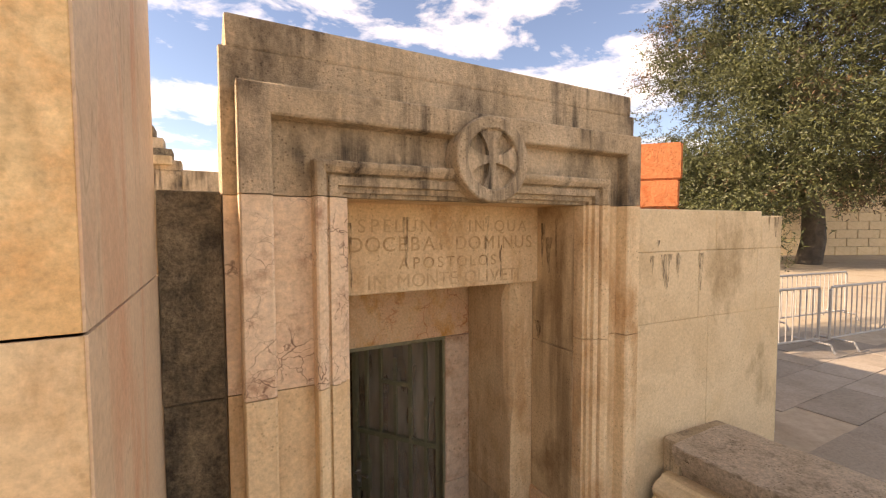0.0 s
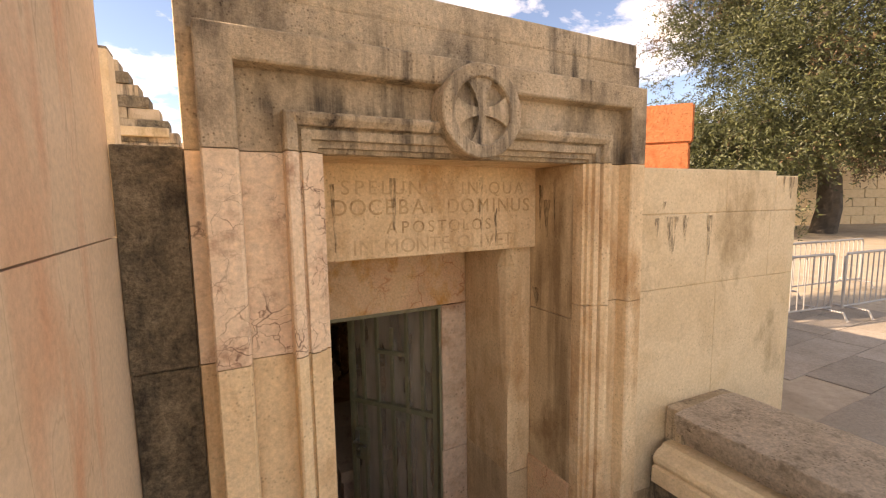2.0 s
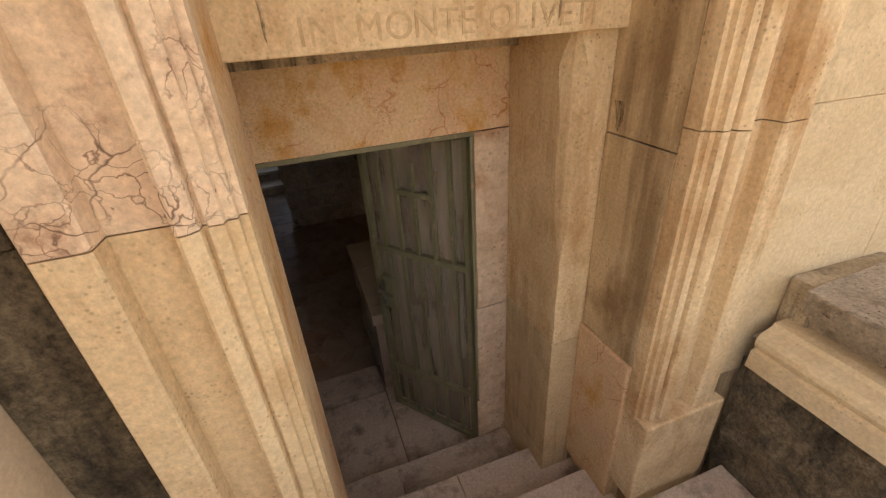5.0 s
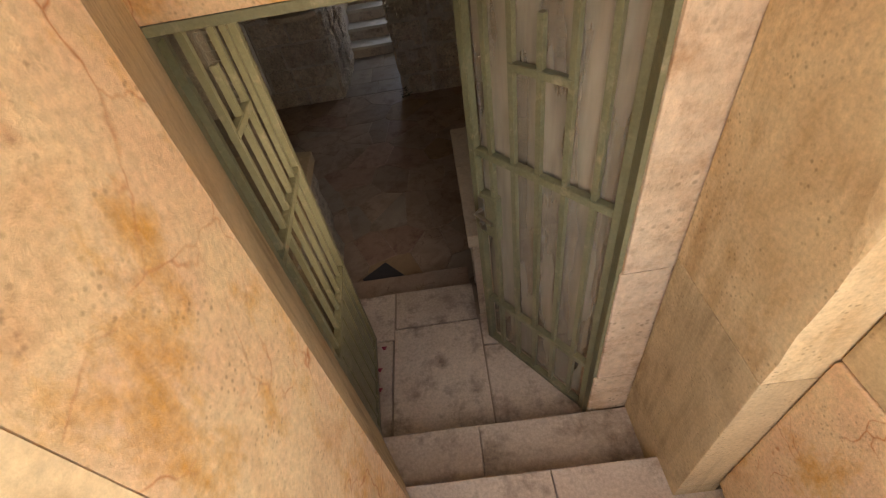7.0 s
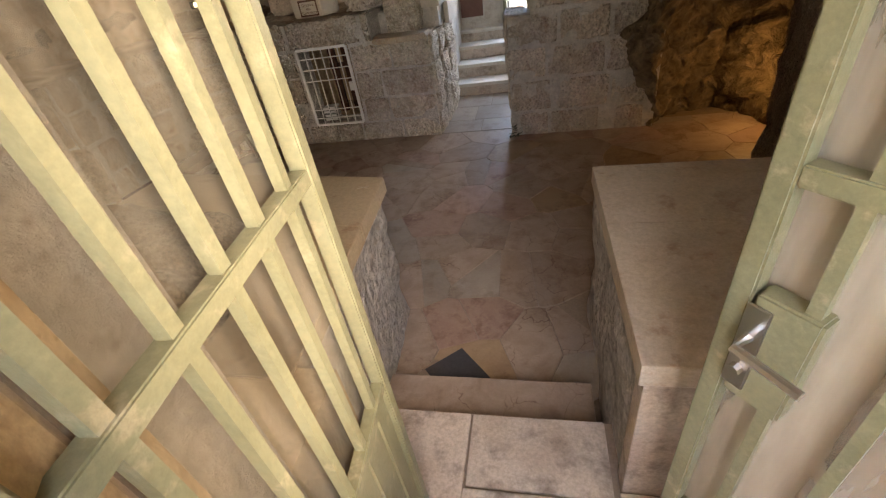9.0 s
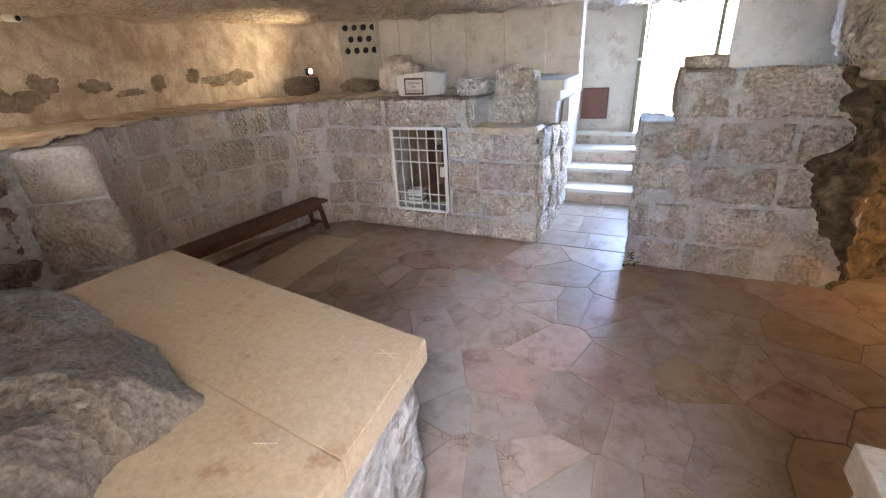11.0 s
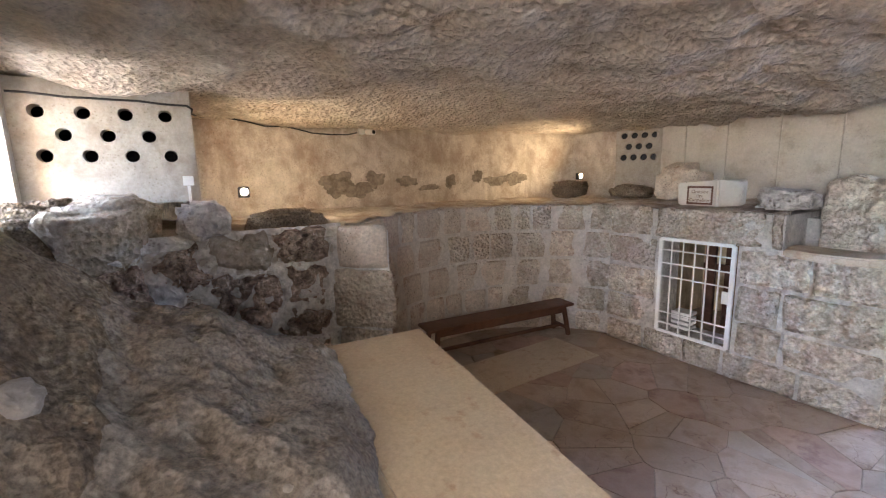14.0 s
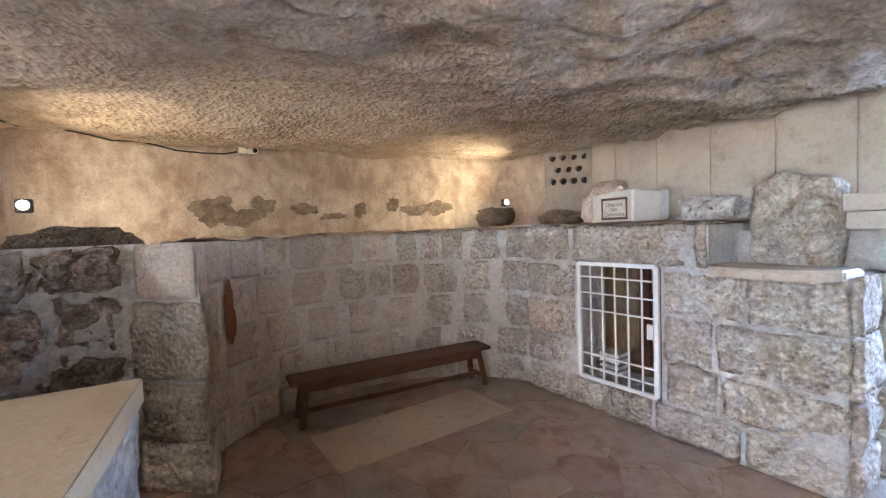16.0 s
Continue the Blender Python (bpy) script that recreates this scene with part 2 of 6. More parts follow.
M_SMOOTH = material("smooth_grotto_block", [(0.56, 0.46, 0.365), (0.70, 0.605, 0.50), (0.62, 0.51, 0.41)], fine=44, bump=0.55, pits=0.9, vary=0.13, scale=4.5, stain=(0.46, 0.30, 0.22), stain_amount=0.36, stain_scale=6.0, grain=0.45)
M_MORTAR = material("pale_lime_mortar", [(0.58, 0.52, 0.445), (0.75, 0.69, 0.61)], fine=30, bump=0.7, scale=6.0, deep=1.0, pits=0.4)
M_JOINT = material("grey_lime_joint", [(0.64, 0.575, 0.495), (0.76, 0.70, 0.62)], fine=30, bump=0.6, scale=6.0, deep=1.0, pits=0.4)
M_LIME = material("thick_white_lime", [(0.62, 0.57, 0.51), (0.86, 0.83, 0.78), (0.74, 0.69, 0.63)], fine=24, bump=0.8, scale=8.0, deep=1.2, grain=0.4, pits=0.5)
M_RUBBLE = material("dark_rubble_stone", [(0.17, 0.13, 0.105), (0.42, 0.31, 0.24), (0.62, 0.50, 0.40), (0.82, 0.73, 0.64)], rough=0.95, fine=34, bump=0.9, scale=11.0, vary=0.3, pits=0.9, deep=0.8, grain=0.95, stain=(0.34, 0.19, 0.135), stain_amount=0.3, stain_scale=6.0, chips=30.0)
M_PLASTER = material("aged_cave_plaster", [(0.42, 0.335, 0.25), (0.62, 0.54, 0.44), (0.78, 0.705, 0.60)], stain=(0.36, 0.255, 0.185), stain_amount=0.6, stain_scale=3.0, streak=0.2, fine=46, bump=0.35, scale=3.4, pits=0.5, grain=0.3, drip=((0.36, 0.28, 0.21), 5.0, 0.6))
M_FLOORSLAB = material("cream_floor_slab", [(0.464, 0.370, 0.267), (0.568, 0.473, 0.361), (0.516, 0.421, 0.318)], stain=(0.40, 0.27, 0.18), stain_amount=0.25, stain_scale=9.0, fine=60, bump=0.06, rough=0.5, scale=3.5)
M_VENT = material("vent_panel_plaster", [(0.38, 0.33, 0.27), (0.48, 0.43, 0.36), (0.42, 0.36, 0.29)], stain=(0.33, 0.27, 0.20), stain_amount=0.45, stain_scale=4.0, fine=45, bump=0.2, grain=0.25, pits=0.4)
M_WHITE = material("old_whitewash", [(0.56, 0.50, 0.42), (0.70, 0.65, 0.57)], stain=(0.44, 0.36, 0.27), stain_amount=0.35, stain_scale=4.0, fine=45, bump=0.15, grain=0.15)
M_PANEL = material("north_wall_plaster", [(0.50, 0.44, 0.36), (0.62, 0.56, 0.48), (0.54, 0.48, 0.39)], stain=(0.42, 0.35, 0.27), stain_amount=0.4, stain_scale=4.0, fine=45, bump=0.2, grain=0.2, pits=0.3)
M_CEIL = material("rock_ceiling", [(0.58, 0.465, 0.345), (0.73, 0.615, 0.485), (0.84, 0.745, 0.615)], fine=34, bump=0.85, scale=5.0, stain=(0.46, 0.345, 0.24), stain_amount=0.3, stain_scale=3.0, deep=1.5, grain=0.4, pits=0.4, chips=24.0)
M_ROCK = material("natural_grotto_rock", [(0.235, 0.165, 0.105), (0.355, 0.268, 0.182), (0.455, 0.355, 0.255)], fine=60, bump=0.95, scale=2.6, stain=(0.23, 0.165, 0.11), stain_amount=0.3, stain_scale=7.0, pits=0.9, deep=0.4, grain=0.95, chips=42.0)
M_ROCKGREY = material("grey_weathered_rock", [(0.29, 0.222, 0.16), (0.38, 0.305, 0.232), (0.48, 0.405, 0.32)], fine=60, bump=0.8, scale=3.0, stain=(0.28, 0.215, 0.155), stain_amount=0.3, stain_scale=4.0, pits=0.4, deep=0.5, grain=0.8, chips=30.0)
M_PALECHIP = material("pale_broken_rock", [(0.46, 0.38, 0.30), (0.62, 0.545, 0.46)], fine=40, bump=0.8, scale=7.0, grain=0.4, chips=22.0)
M_ROCKLIT = material("rough_brown_rock", [(0.07, 0.045, 0.022), (0.20, 0.14, 0.075), (0.36, 0.26, 0.15)], fine=14, bump=1.0, scale=6.0, deep=3.0, pits=0.9, grain=0.5)
M_SLAB = material("polished_cream_slab", [(0.42, 0.305, 0.185), (0.50, 0.385, 0.25), (0.455, 0.34, 0.215)], stain=(0.35, 0.21, 0.125), stain_amount=0.15, stain_scale=9.0, fine=60, bump=0.05, rough=0.4, scale=2.0, grain=0.3)
M_BASE = material("rough_white_rubble", [(0.46, 0.40, 0.345), (0.70, 0.65, 0.585), (0.58, 0.505, 0.43)], fine=22, bump=1.0, scale=5.0, deep=1.5, chips=16.0, pits=0.6, grain=0.5)
M_PAVE = material("grotto_paving_stone", [(0.279, 0.194, 0.140), (0.397, 0.296, 0.225), (0.333, 0.242, 0.177)], fine=60, bump=0.05, scale=3.0, rough=0.42, vary=0.14, stain=(0.22, 0.135, 0.09), stain_amount=0.4, stain_scale=3.0, grain=0.16, spots=(((0.19, 0.11, 0.075), 5.0, 0.02),))
M_PAVE_PINK = material("pink_paving_stone", [(0.290, 0.177, 0.128), (0.397, 0.268, 0.204), (0.322, 0.204, 0.156)], fine=60, bump=0.05, scale=4.0, rough=0.42, vary=0.14, stain=(0.20, 0.10, 0.075), stain_amount=0.4, stain_scale=5.0, grain=0.16)
M_PAVE_OCHRE = material("ochre_paving_stone", [(0.306, 0.201, 0.121), (0.412, 0.285, 0.174)], fine=60, bump=0.05, scale=4.0, rough=0.42, vary=0.12, stain=(0.20, 0.12, 0.07), stain_amount=0.4, stain_scale=5.0, grain=0.16)
M_PAVE_GREY = material("grey_paving_stone", [(0.306, 0.243, 0.190), (0.412, 0.343, 0.280)], fine=60, bump=0.05, scale=3.0, rough=0.42, vary=0.12, stain=(0.22, 0.16, 0.115), stain_amount=0.4, stain_scale=4.0, grain=0.16)
# dark tone that paints the shading on the floor by the inner step
M_STEP_SHADE = material("painted_step_shade", [(0.05, 0.05, 0.055), (0.085, 0.08, 0.085)], fine=60, bump=0.1, rough=0.5)
M_GROUT = material("paving_joint", [(0.240, 0.180, 0.132), (0.360, 0.276, 0.210)], fine=60, bump=0.2)
M_EARTH = material("dry_earth", [(0.30, 0.24, 0.17), (0.42, 0.35, 0.26), (0.36, 0.29, 0.20)], fine=12, bump=0.4, scale=0.8)
M_OUTPAVE = material("courtyard_flagstone", [(0.25, 0.21, 0.16), (0.35, 0.30, 0.24)], fine=40, bump=0.2, vary=0.15, grain=0.4)
M_GREEN = material("olive_green_gate_paint", [(0.160, 0.152, 0.086), (0.23, 0.217, 0.132)], fine=70, bump=0.08, rough=0.32, stain=(0.34, 0.29, 0.19), stain_amount=0.25, stain_scale=12.0)
M_STEEL = plain("brushed_steel", (0.55, 0.55, 0.55), 0.3, 1.0)
M_WHITEPAINT = material("white_enamel", [(0.76, 0.74, 0.68), (0.82, 0.80, 0.75)], fine=60, bump=0.03, rough=0.4, grain=0.08)
M_DARKWOOD = material("dark_stained_wood", [(0.075, 0.032, 0.018), (0.13, 0.058, 0.032), (0.10, 0.042, 0.024)], fine=40, bump=0.15, rough=0.5, scale=5.0)
M_BLACK = plain("black_void", (0.01, 0.01, 0.01), 0.8)
M_CABLE = plain("black_cable", (0.02, 0.018, 0.015), 0.5)
M_BULB = plain("lit_lamp_face", (1.0, 0.82, 0.5), 0.4, emit=0.4)
M_BROWNBOX = material("rusty_brown_metal", [(0.14, 0.06, 0.04), (0.20, 0.09, 0.06)], fine=50, bump=0.1, rough=0.6)

# ---- mesh helpers ----


def mesh(bm, name, mat, smooth=False):
    me = bpy.data.meshes.new(name)
    bmesh.ops.recalc_face_normals(bm, faces=bm.faces)
    bm.to_mesh(me)
    bm.free()
    me.materials.append(mat)
    if smooth:
        me.polygons.foreach_set("use_smooth", [True] * len(me.polygons))
    return me


def thing(name, label, category, at=(0, 0, 0), group="", kind=""):
    ob = new(name)
    ob.empty_display_size = 0.1
    ob.location = at
    return tagged(ob, label, category, group, kind)


def part(name, bm, mat, parent=None, label="", smooth=False):
    ob = new(name, mesh(bm, name, mat, smooth))
    if parent is not None:
        ob.parent = parent
        base = Vector((0, 0, 0))
        p = parent
        while p is not None:
            base = base + p.location
            p = p.parent
        ob.location = -base
    return tagged(ob, label)


def structure(name, bm, mat, label, category="", smooth=False):
    ob = new(name, mesh(bm, name, mat, smooth))
    return tagged(ob, label, category or name.split("_")[0], kind="structure")


def box(bm, lo, hi, bevel=0.0, jitter=0.0):
    """An upright box, its edges bevelled, its corners nudged."""
    made = bmesh.ops.create_cube(bm, size=1)["verts"]
    for v in made:
        v.co = Vector([lo[k] + (v.co[k] + 0.5) * (hi[k] - lo[k]) for k in range(3)])
        if jitter:
            v.co += Vector([random.uniform(-jitter, jitter) for _ in range(3)])
    if bevel:
        edges = list({e for v in made for e in v.link_edges})
        bmesh.ops.bevel(bm, geom=edges, offset=bevel, segments=2, affect="EDGES", profile=0.6)
    return bm


def boxed(lo, hi, bevel=0.0, jitter=0.0):
    return box(bmesh.new(), lo, hi, bevel, jitter)


def prism(points, z0, z1, bm=None):
    """An upright prism on a plan outline."""
    bm = bm or bmesh.new()
    low, top = [bm.verts.new((x, y, z0)) for x, y in points], [bm.verts.new((x, y, z1)) for x, y in points]
    bm.faces.new(low[::-1])
    bm.faces.new(top)
    n = len(points)
    for k in range(n):
        bm.faces.new((low[k], low[(k + 1) % n], top[(k + 1) % n], top[k]))
    return bm


def beam(bm, a, b, w, d, up=(0, 0, 1), bevel=0.0):
    """A bar of section w x d from a to b."""
    a, b = Vector(a), Vector(b)
    way = (b - a).normalized()
    side = way.cross(Vector(up)).normalized()
    top = side.cross(way)
    rings = []
    for p in (a, b):
        rings.append([bm.verts.new(p + side * sx * w / 2 + top * sz * d / 2) for sx, sz in ((-1, -1), (1, -1), (1, 1), (-1, 1))])
    faces = [bm.faces.new(rings[0][::-1]), bm.faces.new(rings[1])]
    for k in range(4):
        faces.append(bm.faces.new((rings[0][k], rings[0][(k + 1) % 4], rings[1][(k + 1) % 4], rings[1][k])))
    if bevel:
        bmesh.ops.bevel(bm, geom=list({e for f in faces for e in f.edges}), offset=bevel, segments=2, affect="EDGES")
    return bm


def tube(bm, points, r, n=8):
    """A round bar along points."""
    pts = [Vector(p) for p in points]
    rings = []
    for k, p in enumerate(pts):
        way = (pts[min(k + 1, len(pts) - 1)] - pts[max(k - 1, 0)]).normalized()
        ref = Vector((0, 0, 1)) if abs(way.z) < 0.9 else Vector((1, 0, 0))
        s = way.cross(ref).normalized()
        u = s.cross(way)
        rings.append([bm.verts.new(p + (s * math.cos(a) + u * math.sin(a)) * r) for a in (2 * math.pi * i / n for i in range(n))])
    for a, b in zip(rings, rings[1:]):
        for i in range(n):
            bm.faces.new((a[i], a[(i + 1) % n], b[(i + 1) % n], b[i]))
    bm.faces.new(rings[0][::-1])
    bm.faces.new(rings[-1])
    return bm


def sheet(nx, ny, place):
    """A grid of nx x ny cells, its corners from place(u, v), u and v from 0 to 1; cells with a None corner are left out."""
    bm = bmesh.new()
    grid = [[None if (p := place(i / nx, j / ny)) is None else bm.verts.new(p) for i in range(nx + 1)] for j in range(ny + 1)]
    for j in range(ny):
        for i in range(nx):
            q = (grid[j][i], grid[j][i + 1], grid[j + 1][i + 1], grid[j + 1][i])
            if all(q):
                bm.faces.new(q)
    return bm


def rough(p, scale, amount, seed=0.0):
    return noise.fractal(Vector(p) * scale + Vector((seed, seed * 1.7, seed * 0.6)), 1.0, 2.0, 4) * amount


def lerp(x, table):
    return float(np.interp(x, [a for a, _ in table], [b for _, b in table]))


def stone_block(w, h, d, nx=5, ny=4, rag=0.012, seed=0.0, pillow=0.01, taper=0.97):
    """A rough-faced squared stone, its face in the xz plane looking to -y: worn outline, uneven face."""
    bm = bmesh.new()
    cut = min(w, h) * 0.035

    def edge(u, v):
        e = min(u, 1 - u, v, 1 - v)
        return 1 - min(1, e * 3.0)

    front = []
    for j in range(ny + 1):
        row = []
        for i in range(nx + 1):
            u, v = i / nx, j / ny
            x, z = (u - 0.5) * w, (v - 0.5) * h
            if (i in (0, nx)) and (j in (0, ny)):
                x, z = x * (1 - cut / w), z * (1 - cut / h)
            k = rough((x, z, seed), 5.0, rag, seed)
            q = rough((x, z, seed + 3), 3.5, rag * 0.7, seed + 9)
            row.append(bm.verts.new((x + q, -pillow * (1 - edge(u, v)) + k, z + rough((z, x, seed), 3.5, rag * 0.7, seed + 5))))
        front.append(row)
    for j in range(ny):
        for i in range(nx):
            bm.faces.new((front[j][i], front[j][i + 1], front[j + 1][i + 1], front[j + 1][i]))
    ring = [front[0][i] for i in range(nx + 1)] + [front[j][nx] for j in range(1, ny + 1)] + [front[ny][i] for i in range(nx - 1, -1, -1)] + [front[j][0] for j in range(ny - 1, 0, -1)]
    back = [bm.verts.new((v.co.x * taper, d, v.co.z * 0.97)) for v in ring]
    for k in range(len(ring)):
        a, b = k, (k + 1) % len(ring)
        bm.faces.new((ring[b], ring[a], back[a], back[b]))
    return bm

# ---- ground and stairs outside ----
GROUND = -0.05


def ground():
    bm = bmesh.new()
    far = 400
    for x0, x1, y0, y1 in ((-far, far, -far, -0.1), (-far, -0.12, -0.1, 1.6), (2.3, far, -0.1, 1.6), (-far, -6.2, 1.6, 17), (3.75, far, 1.6, 17), (-far, far, 17, far)):
        bm.faces.new([bm.verts.new((x, y, GROUND)) for x, y in ((x0, y0), (x1, y0), (x1, y1), (x0, y1))])
    structure("ground", bm, M_EARTH, "dry pale earth ground around the shrine", "ground")


ground()

STEP_EDGES = [(2.465, -1.29), (2.155, -1.12), (1.825, -0.95), (1.50, -0.78), (1.18, -0.61), (0.86, -0.44), (0.54, -0.27), (0.22, -0.10)]


def outer_stairs():
    top = thing("entrance_stairs", "worn pale stone steps leading down to the gate", "stairs", kind="structure")
    for n, (y, z) in enumerate(STEP_EDGES):
        y0 = STEP_EDGES[n + 1][0] if n + 1 < len(STEP_EDGES) else -0.12
        x0, x1 = (0.24, 1.60) if n == 0 else (0.30, 1.78) if n < 3 else (-0.12, 2.26)
        cut = (0.79, 1.09, 0.9, 1.2, 0.7, 1.1, 0.8, 1.0)[n]
        for a, b in ((x0, cut), (cut, x1)):
            part("tread", boxed((a + 0.002, y0 - 0.03, z - 0.22), (b - 0.002, y, z + random.uniform(-0.002, 0.002)), 0.008, 0.002), M_STEP, top)


outer_stairs()
structure("landing", boxed((-0.12, 2.462, -1.70), (1.46, 3.60, -1.475)), M_GROUT, "stone landing behind the gate", "floor")

# ---- portal ----
XL, XR, ZT, YF = 0.49, 1.72, 1.61, 1.60
PROFILE = [(0.0, 1.66), (0.0, YF - 0.002), (0.016, YF - 0.002), (0.018, YF - 0.020), (0.040, YF - 0.020), (0.043, YF - 0.038), (0.074, YF - 0.038), (0.077, YF - 0.024), (0.084, YF - 0.024), (0.088, YF - 0.048),
           (0.108, YF - 0.062), (0.122, YF - 0.064), (0.130, YF - 0.058), (0.132, YF + 0.006), (0.262, YF + 0.010), (0.268, YF - 0.050), (0.276, YF - 0.056), (0.366, YF - 0.056),
           (0.372, YF - 0.048), (0.374, YF + 0.035), (0.418, YF + 0.035), (0.422, 1.66)]


def jamb(side, z0, z1):
    edge = XL if side < 0 else XR
    return prism([(edge + side * d, y) for d, y in PROFILE], z0, z1)


def lintel():
    """The moulded head of the portal: the jamb's profile carried round both corners."""
    bm = bmesh.new()
    lines = []
    for d, y in PROFILE:
        e = d if d < 0.4 else 0.5
        lines.append([bm.verts.new(p) for p in ((XL - d, y, ZT + 0.002), (XL - d, y, ZT + e), (XR + d, y, ZT + e), (XR + d, y, ZT + 0.002))])
    for a, b in zip(lines, lines[1:]):
        for k in range(3):
            bm.faces.new((a[k], a[k + 1], b[k + 1], b[k]))
    for k in (0, 3):
        bm.faces.new([line[k] for line in lines])
    return bm


portal = thing("portal", "carved limestone doorway with stepped mouldings and a round cross", "portal", (1.1, 1.8, -0.6))
part("lintel", lintel(), M_WEATHER, portal, "grey weathered lintel streaked with black")
part("coping", boxed((0.09, 1.635, 2.113), (2.12, 2.5, 2.225), 0.012, 0.003), M_WEATHER, portal, "weathered coping course")
part("jamb_block", jamb(-1, 0.915, 1.608), M_PINK, portal, "pinkish jamb block crazed with dark veins")
part("jamb_block", jamb(-1, -0.40, 0.911), M_CREAM, portal)
part("jamb_block", jamb(1, 0.915, 1.608), M_CREAM, portal)
part("jamb_block", jamb(1, -0.30, 0.911), M_CREAM, portal)
part("plinth", boxed((XR + 0.005, YF - 0.075, -0.80), (XR + 0.43, 1.95, -0.302), 0.012, 0.003), M_CREAM, portal)
part("plinth", boxed((XL - 0.43, YF - 0.075, -0.80), (XL - 0.005, 1.95, -0.402), 0.012, 0.003), M_CREAM, portal)


def disc(r0, r1, y0, y1, cx, cz, n=64):
    bm = bmesh.new()
    rings = []
    for r, y in ((r0, y1), (r0, y0), (r0 + 0.006, y0 - 0.006), (r1 - 0.006, y0 - 0.006), (r1, y0), (r1, y1)):
        rings.append([bm.verts.new((cx + r * math.cos(a), y, cz + r * math.sin(a))) for a in (2 * math.pi * k / n for k in range(n))])
    for a, b in zip(rings, rings[1:]):
        for k in range(n):
            bm.faces.new((a[k], a[(k + 1) % n], b[(k + 1) % n], b[k]))
    return bm


def medallion(cx, cz):
    root = part("medallion", disc(0.128, 0.182, YF - 0.095, YF + 0.0, cx, cz), M_WEATHER, portal, "round stone medallion with a flared cross")
    bm = bmesh.new()
    n = 64
    ring = [bm.verts.new((cx + 0.131 * math.cos(2 * math.pi * k / n), YF - 0.064, cz + 0.131 * math.sin(2 * math.pi * k / n))) for k in range(n)]
    bm.faces.new(ring)
    part("field", bm, M_WEATHER, root)
    for k in range(4):
        a = math.pi / 2 * k + 0.06
        bm = bmesh.new()
        prof = [(-0.016, -0.016), (0.03, -0.017), (0.07, -0.028), (0.105, -0.050), (0.124, -0.072), (0.130, 0.0), (0.124, 0.072), (0.105, 0.050), (0.07, 0.028), (0.03, 0.017), (-0.016, 0.016)]
        front, back = [], []
        for u, v in prof:
            x, z = u * math.cos(a) - v * math.sin(a), u * math.sin(a) + v * math.cos(a)
            front.append(bm.verts.new((cx + x, YF - 0.088 + 0.0006 * k, cz + z)))
            back.append(bm.verts.new((cx + x * 1.03, YF - 0.06, cz + z * 1.03)))
        bm.faces.new(front)
        for i in range(len(prof)):
            j = (i + 1) % len(prof)
            bm.faces.new((front[i], front[j], back[j], back[i]))
        part("cross_arm", bm, M_WEATHER, root)


medallion(1.095, 1.785)

# inner stones of the doorway
part("inscribed_lintel", boxed((0.36, 1.952, 1.178), (1.735, 2.476, 1.66), 0.006), M_CREAM, portal, "cream lintel with carved inscription")
part("soffit", boxed((0.40, 1.662, 1.612), (1.80, 1.95, 1.70), 0.003), M_CREAM, portal)
part("gate_head", boxed((0.10, 2.48, 0.775), (1.62, 2.70, 1.66), 0.006), M_ORANGE, portal, "ochre stone head above the gate")
part("reveal_panel", boxed((XR, 1.662, 0.832), (2.2, 1.995, 1.611), 0.005), M_BROWN, portal)
part("reveal_panel", boxed((XR - 0.002, 1.662, -0.07), (2.2, 1.995, 0.828), 0.005), M_BROWN, portal, "brown water-streaked reveal panel")
part("reveal_panel", boxed((XR - 0.012, 1.662, -1.0), (2.2, 1.995, -0.074), 0.01, 0.004), M_ORANGE, portal)


def worn_pilaster():
    """A square pilaster whose upper arris is worn away."""
    bm = bmesh.new()
    rows = []
    for k in range(25):
        z = -0.165 + (1.176 + 0.165) * k / 24
        bite = (0.055 * lerp(z, [(0.3, 0), (0.42, 0.35), (0.7, 0.75), (0.9, 0.6), (1.05, 1.0), (1.18, 0.25)]) + rough((0, 0, z), 9, 0.010)) if z > 0.28 else rough((0, 0, z), 9, 0.003)
        bite = max(0.0, bite)
        rows.append([bm.verts.new(p) for p in ((1.735, 2.0, z), (1.565 + bite, 2.0 + rough((z, 0, 0), 7, 0.006), z), (1.565 + bite * 0.4, 2.0 + bite * 0.8 + 0.004, z), (1.565, 2.02 + bite * 1.5, z), (1.565, 2.47, z), (1.735, 2.47, z))])
    for a, b in zip(rows, rows[1:]):
        for k in range(6):
            bm.faces.new((a[k], a[(k + 1) % 6], b[(k + 1) % 6], b[k]))
    bm.faces.new(rows[0][::-1])
    bm.faces.new(rows[-1])
    return bm


part("pilaster", worn_pilaster(), M_CREAM, portal, "pilaster with a worn upper edge")
part("pilaster_base", boxed((1.563, 1.998, -1.02), (1.735, 2.47, -0.169), 0.006), M_BROWN, portal)
part("pilaster_base", boxed((1.563, 1.998, -1.30), (1.735, 2.47, -1.022), 0.004), M_BROWN, portal)
part("gate_jamb", boxed((1.39, 2.48, -0.226), (1.62, 2.66, 0.772), 0.008, 0.003), M_JAMB, portal)
part("gate_jamb", boxed((1.385, 2.48, -0.98), (1.62, 2.66, -0.23), 0.008, 0.003), M_JAMB, portal)
part("gate_jamb", boxed((1.375, 2.48, -1.46), (1.62, 2.66, -0.984), 0.008, 0.003), M_JAMB, portal)
LEFT_PLAN = [(XL, 1.662), (0.49, 2.03), (0.06, 2.03), (0.06, 1.662)]
LEFT_BACK = [(0.486, 2.034), (0.275, 2.455), (0.258, 2.49), (0.12, 2.70), (0.06, 2.70), (0.06, 2.034)]
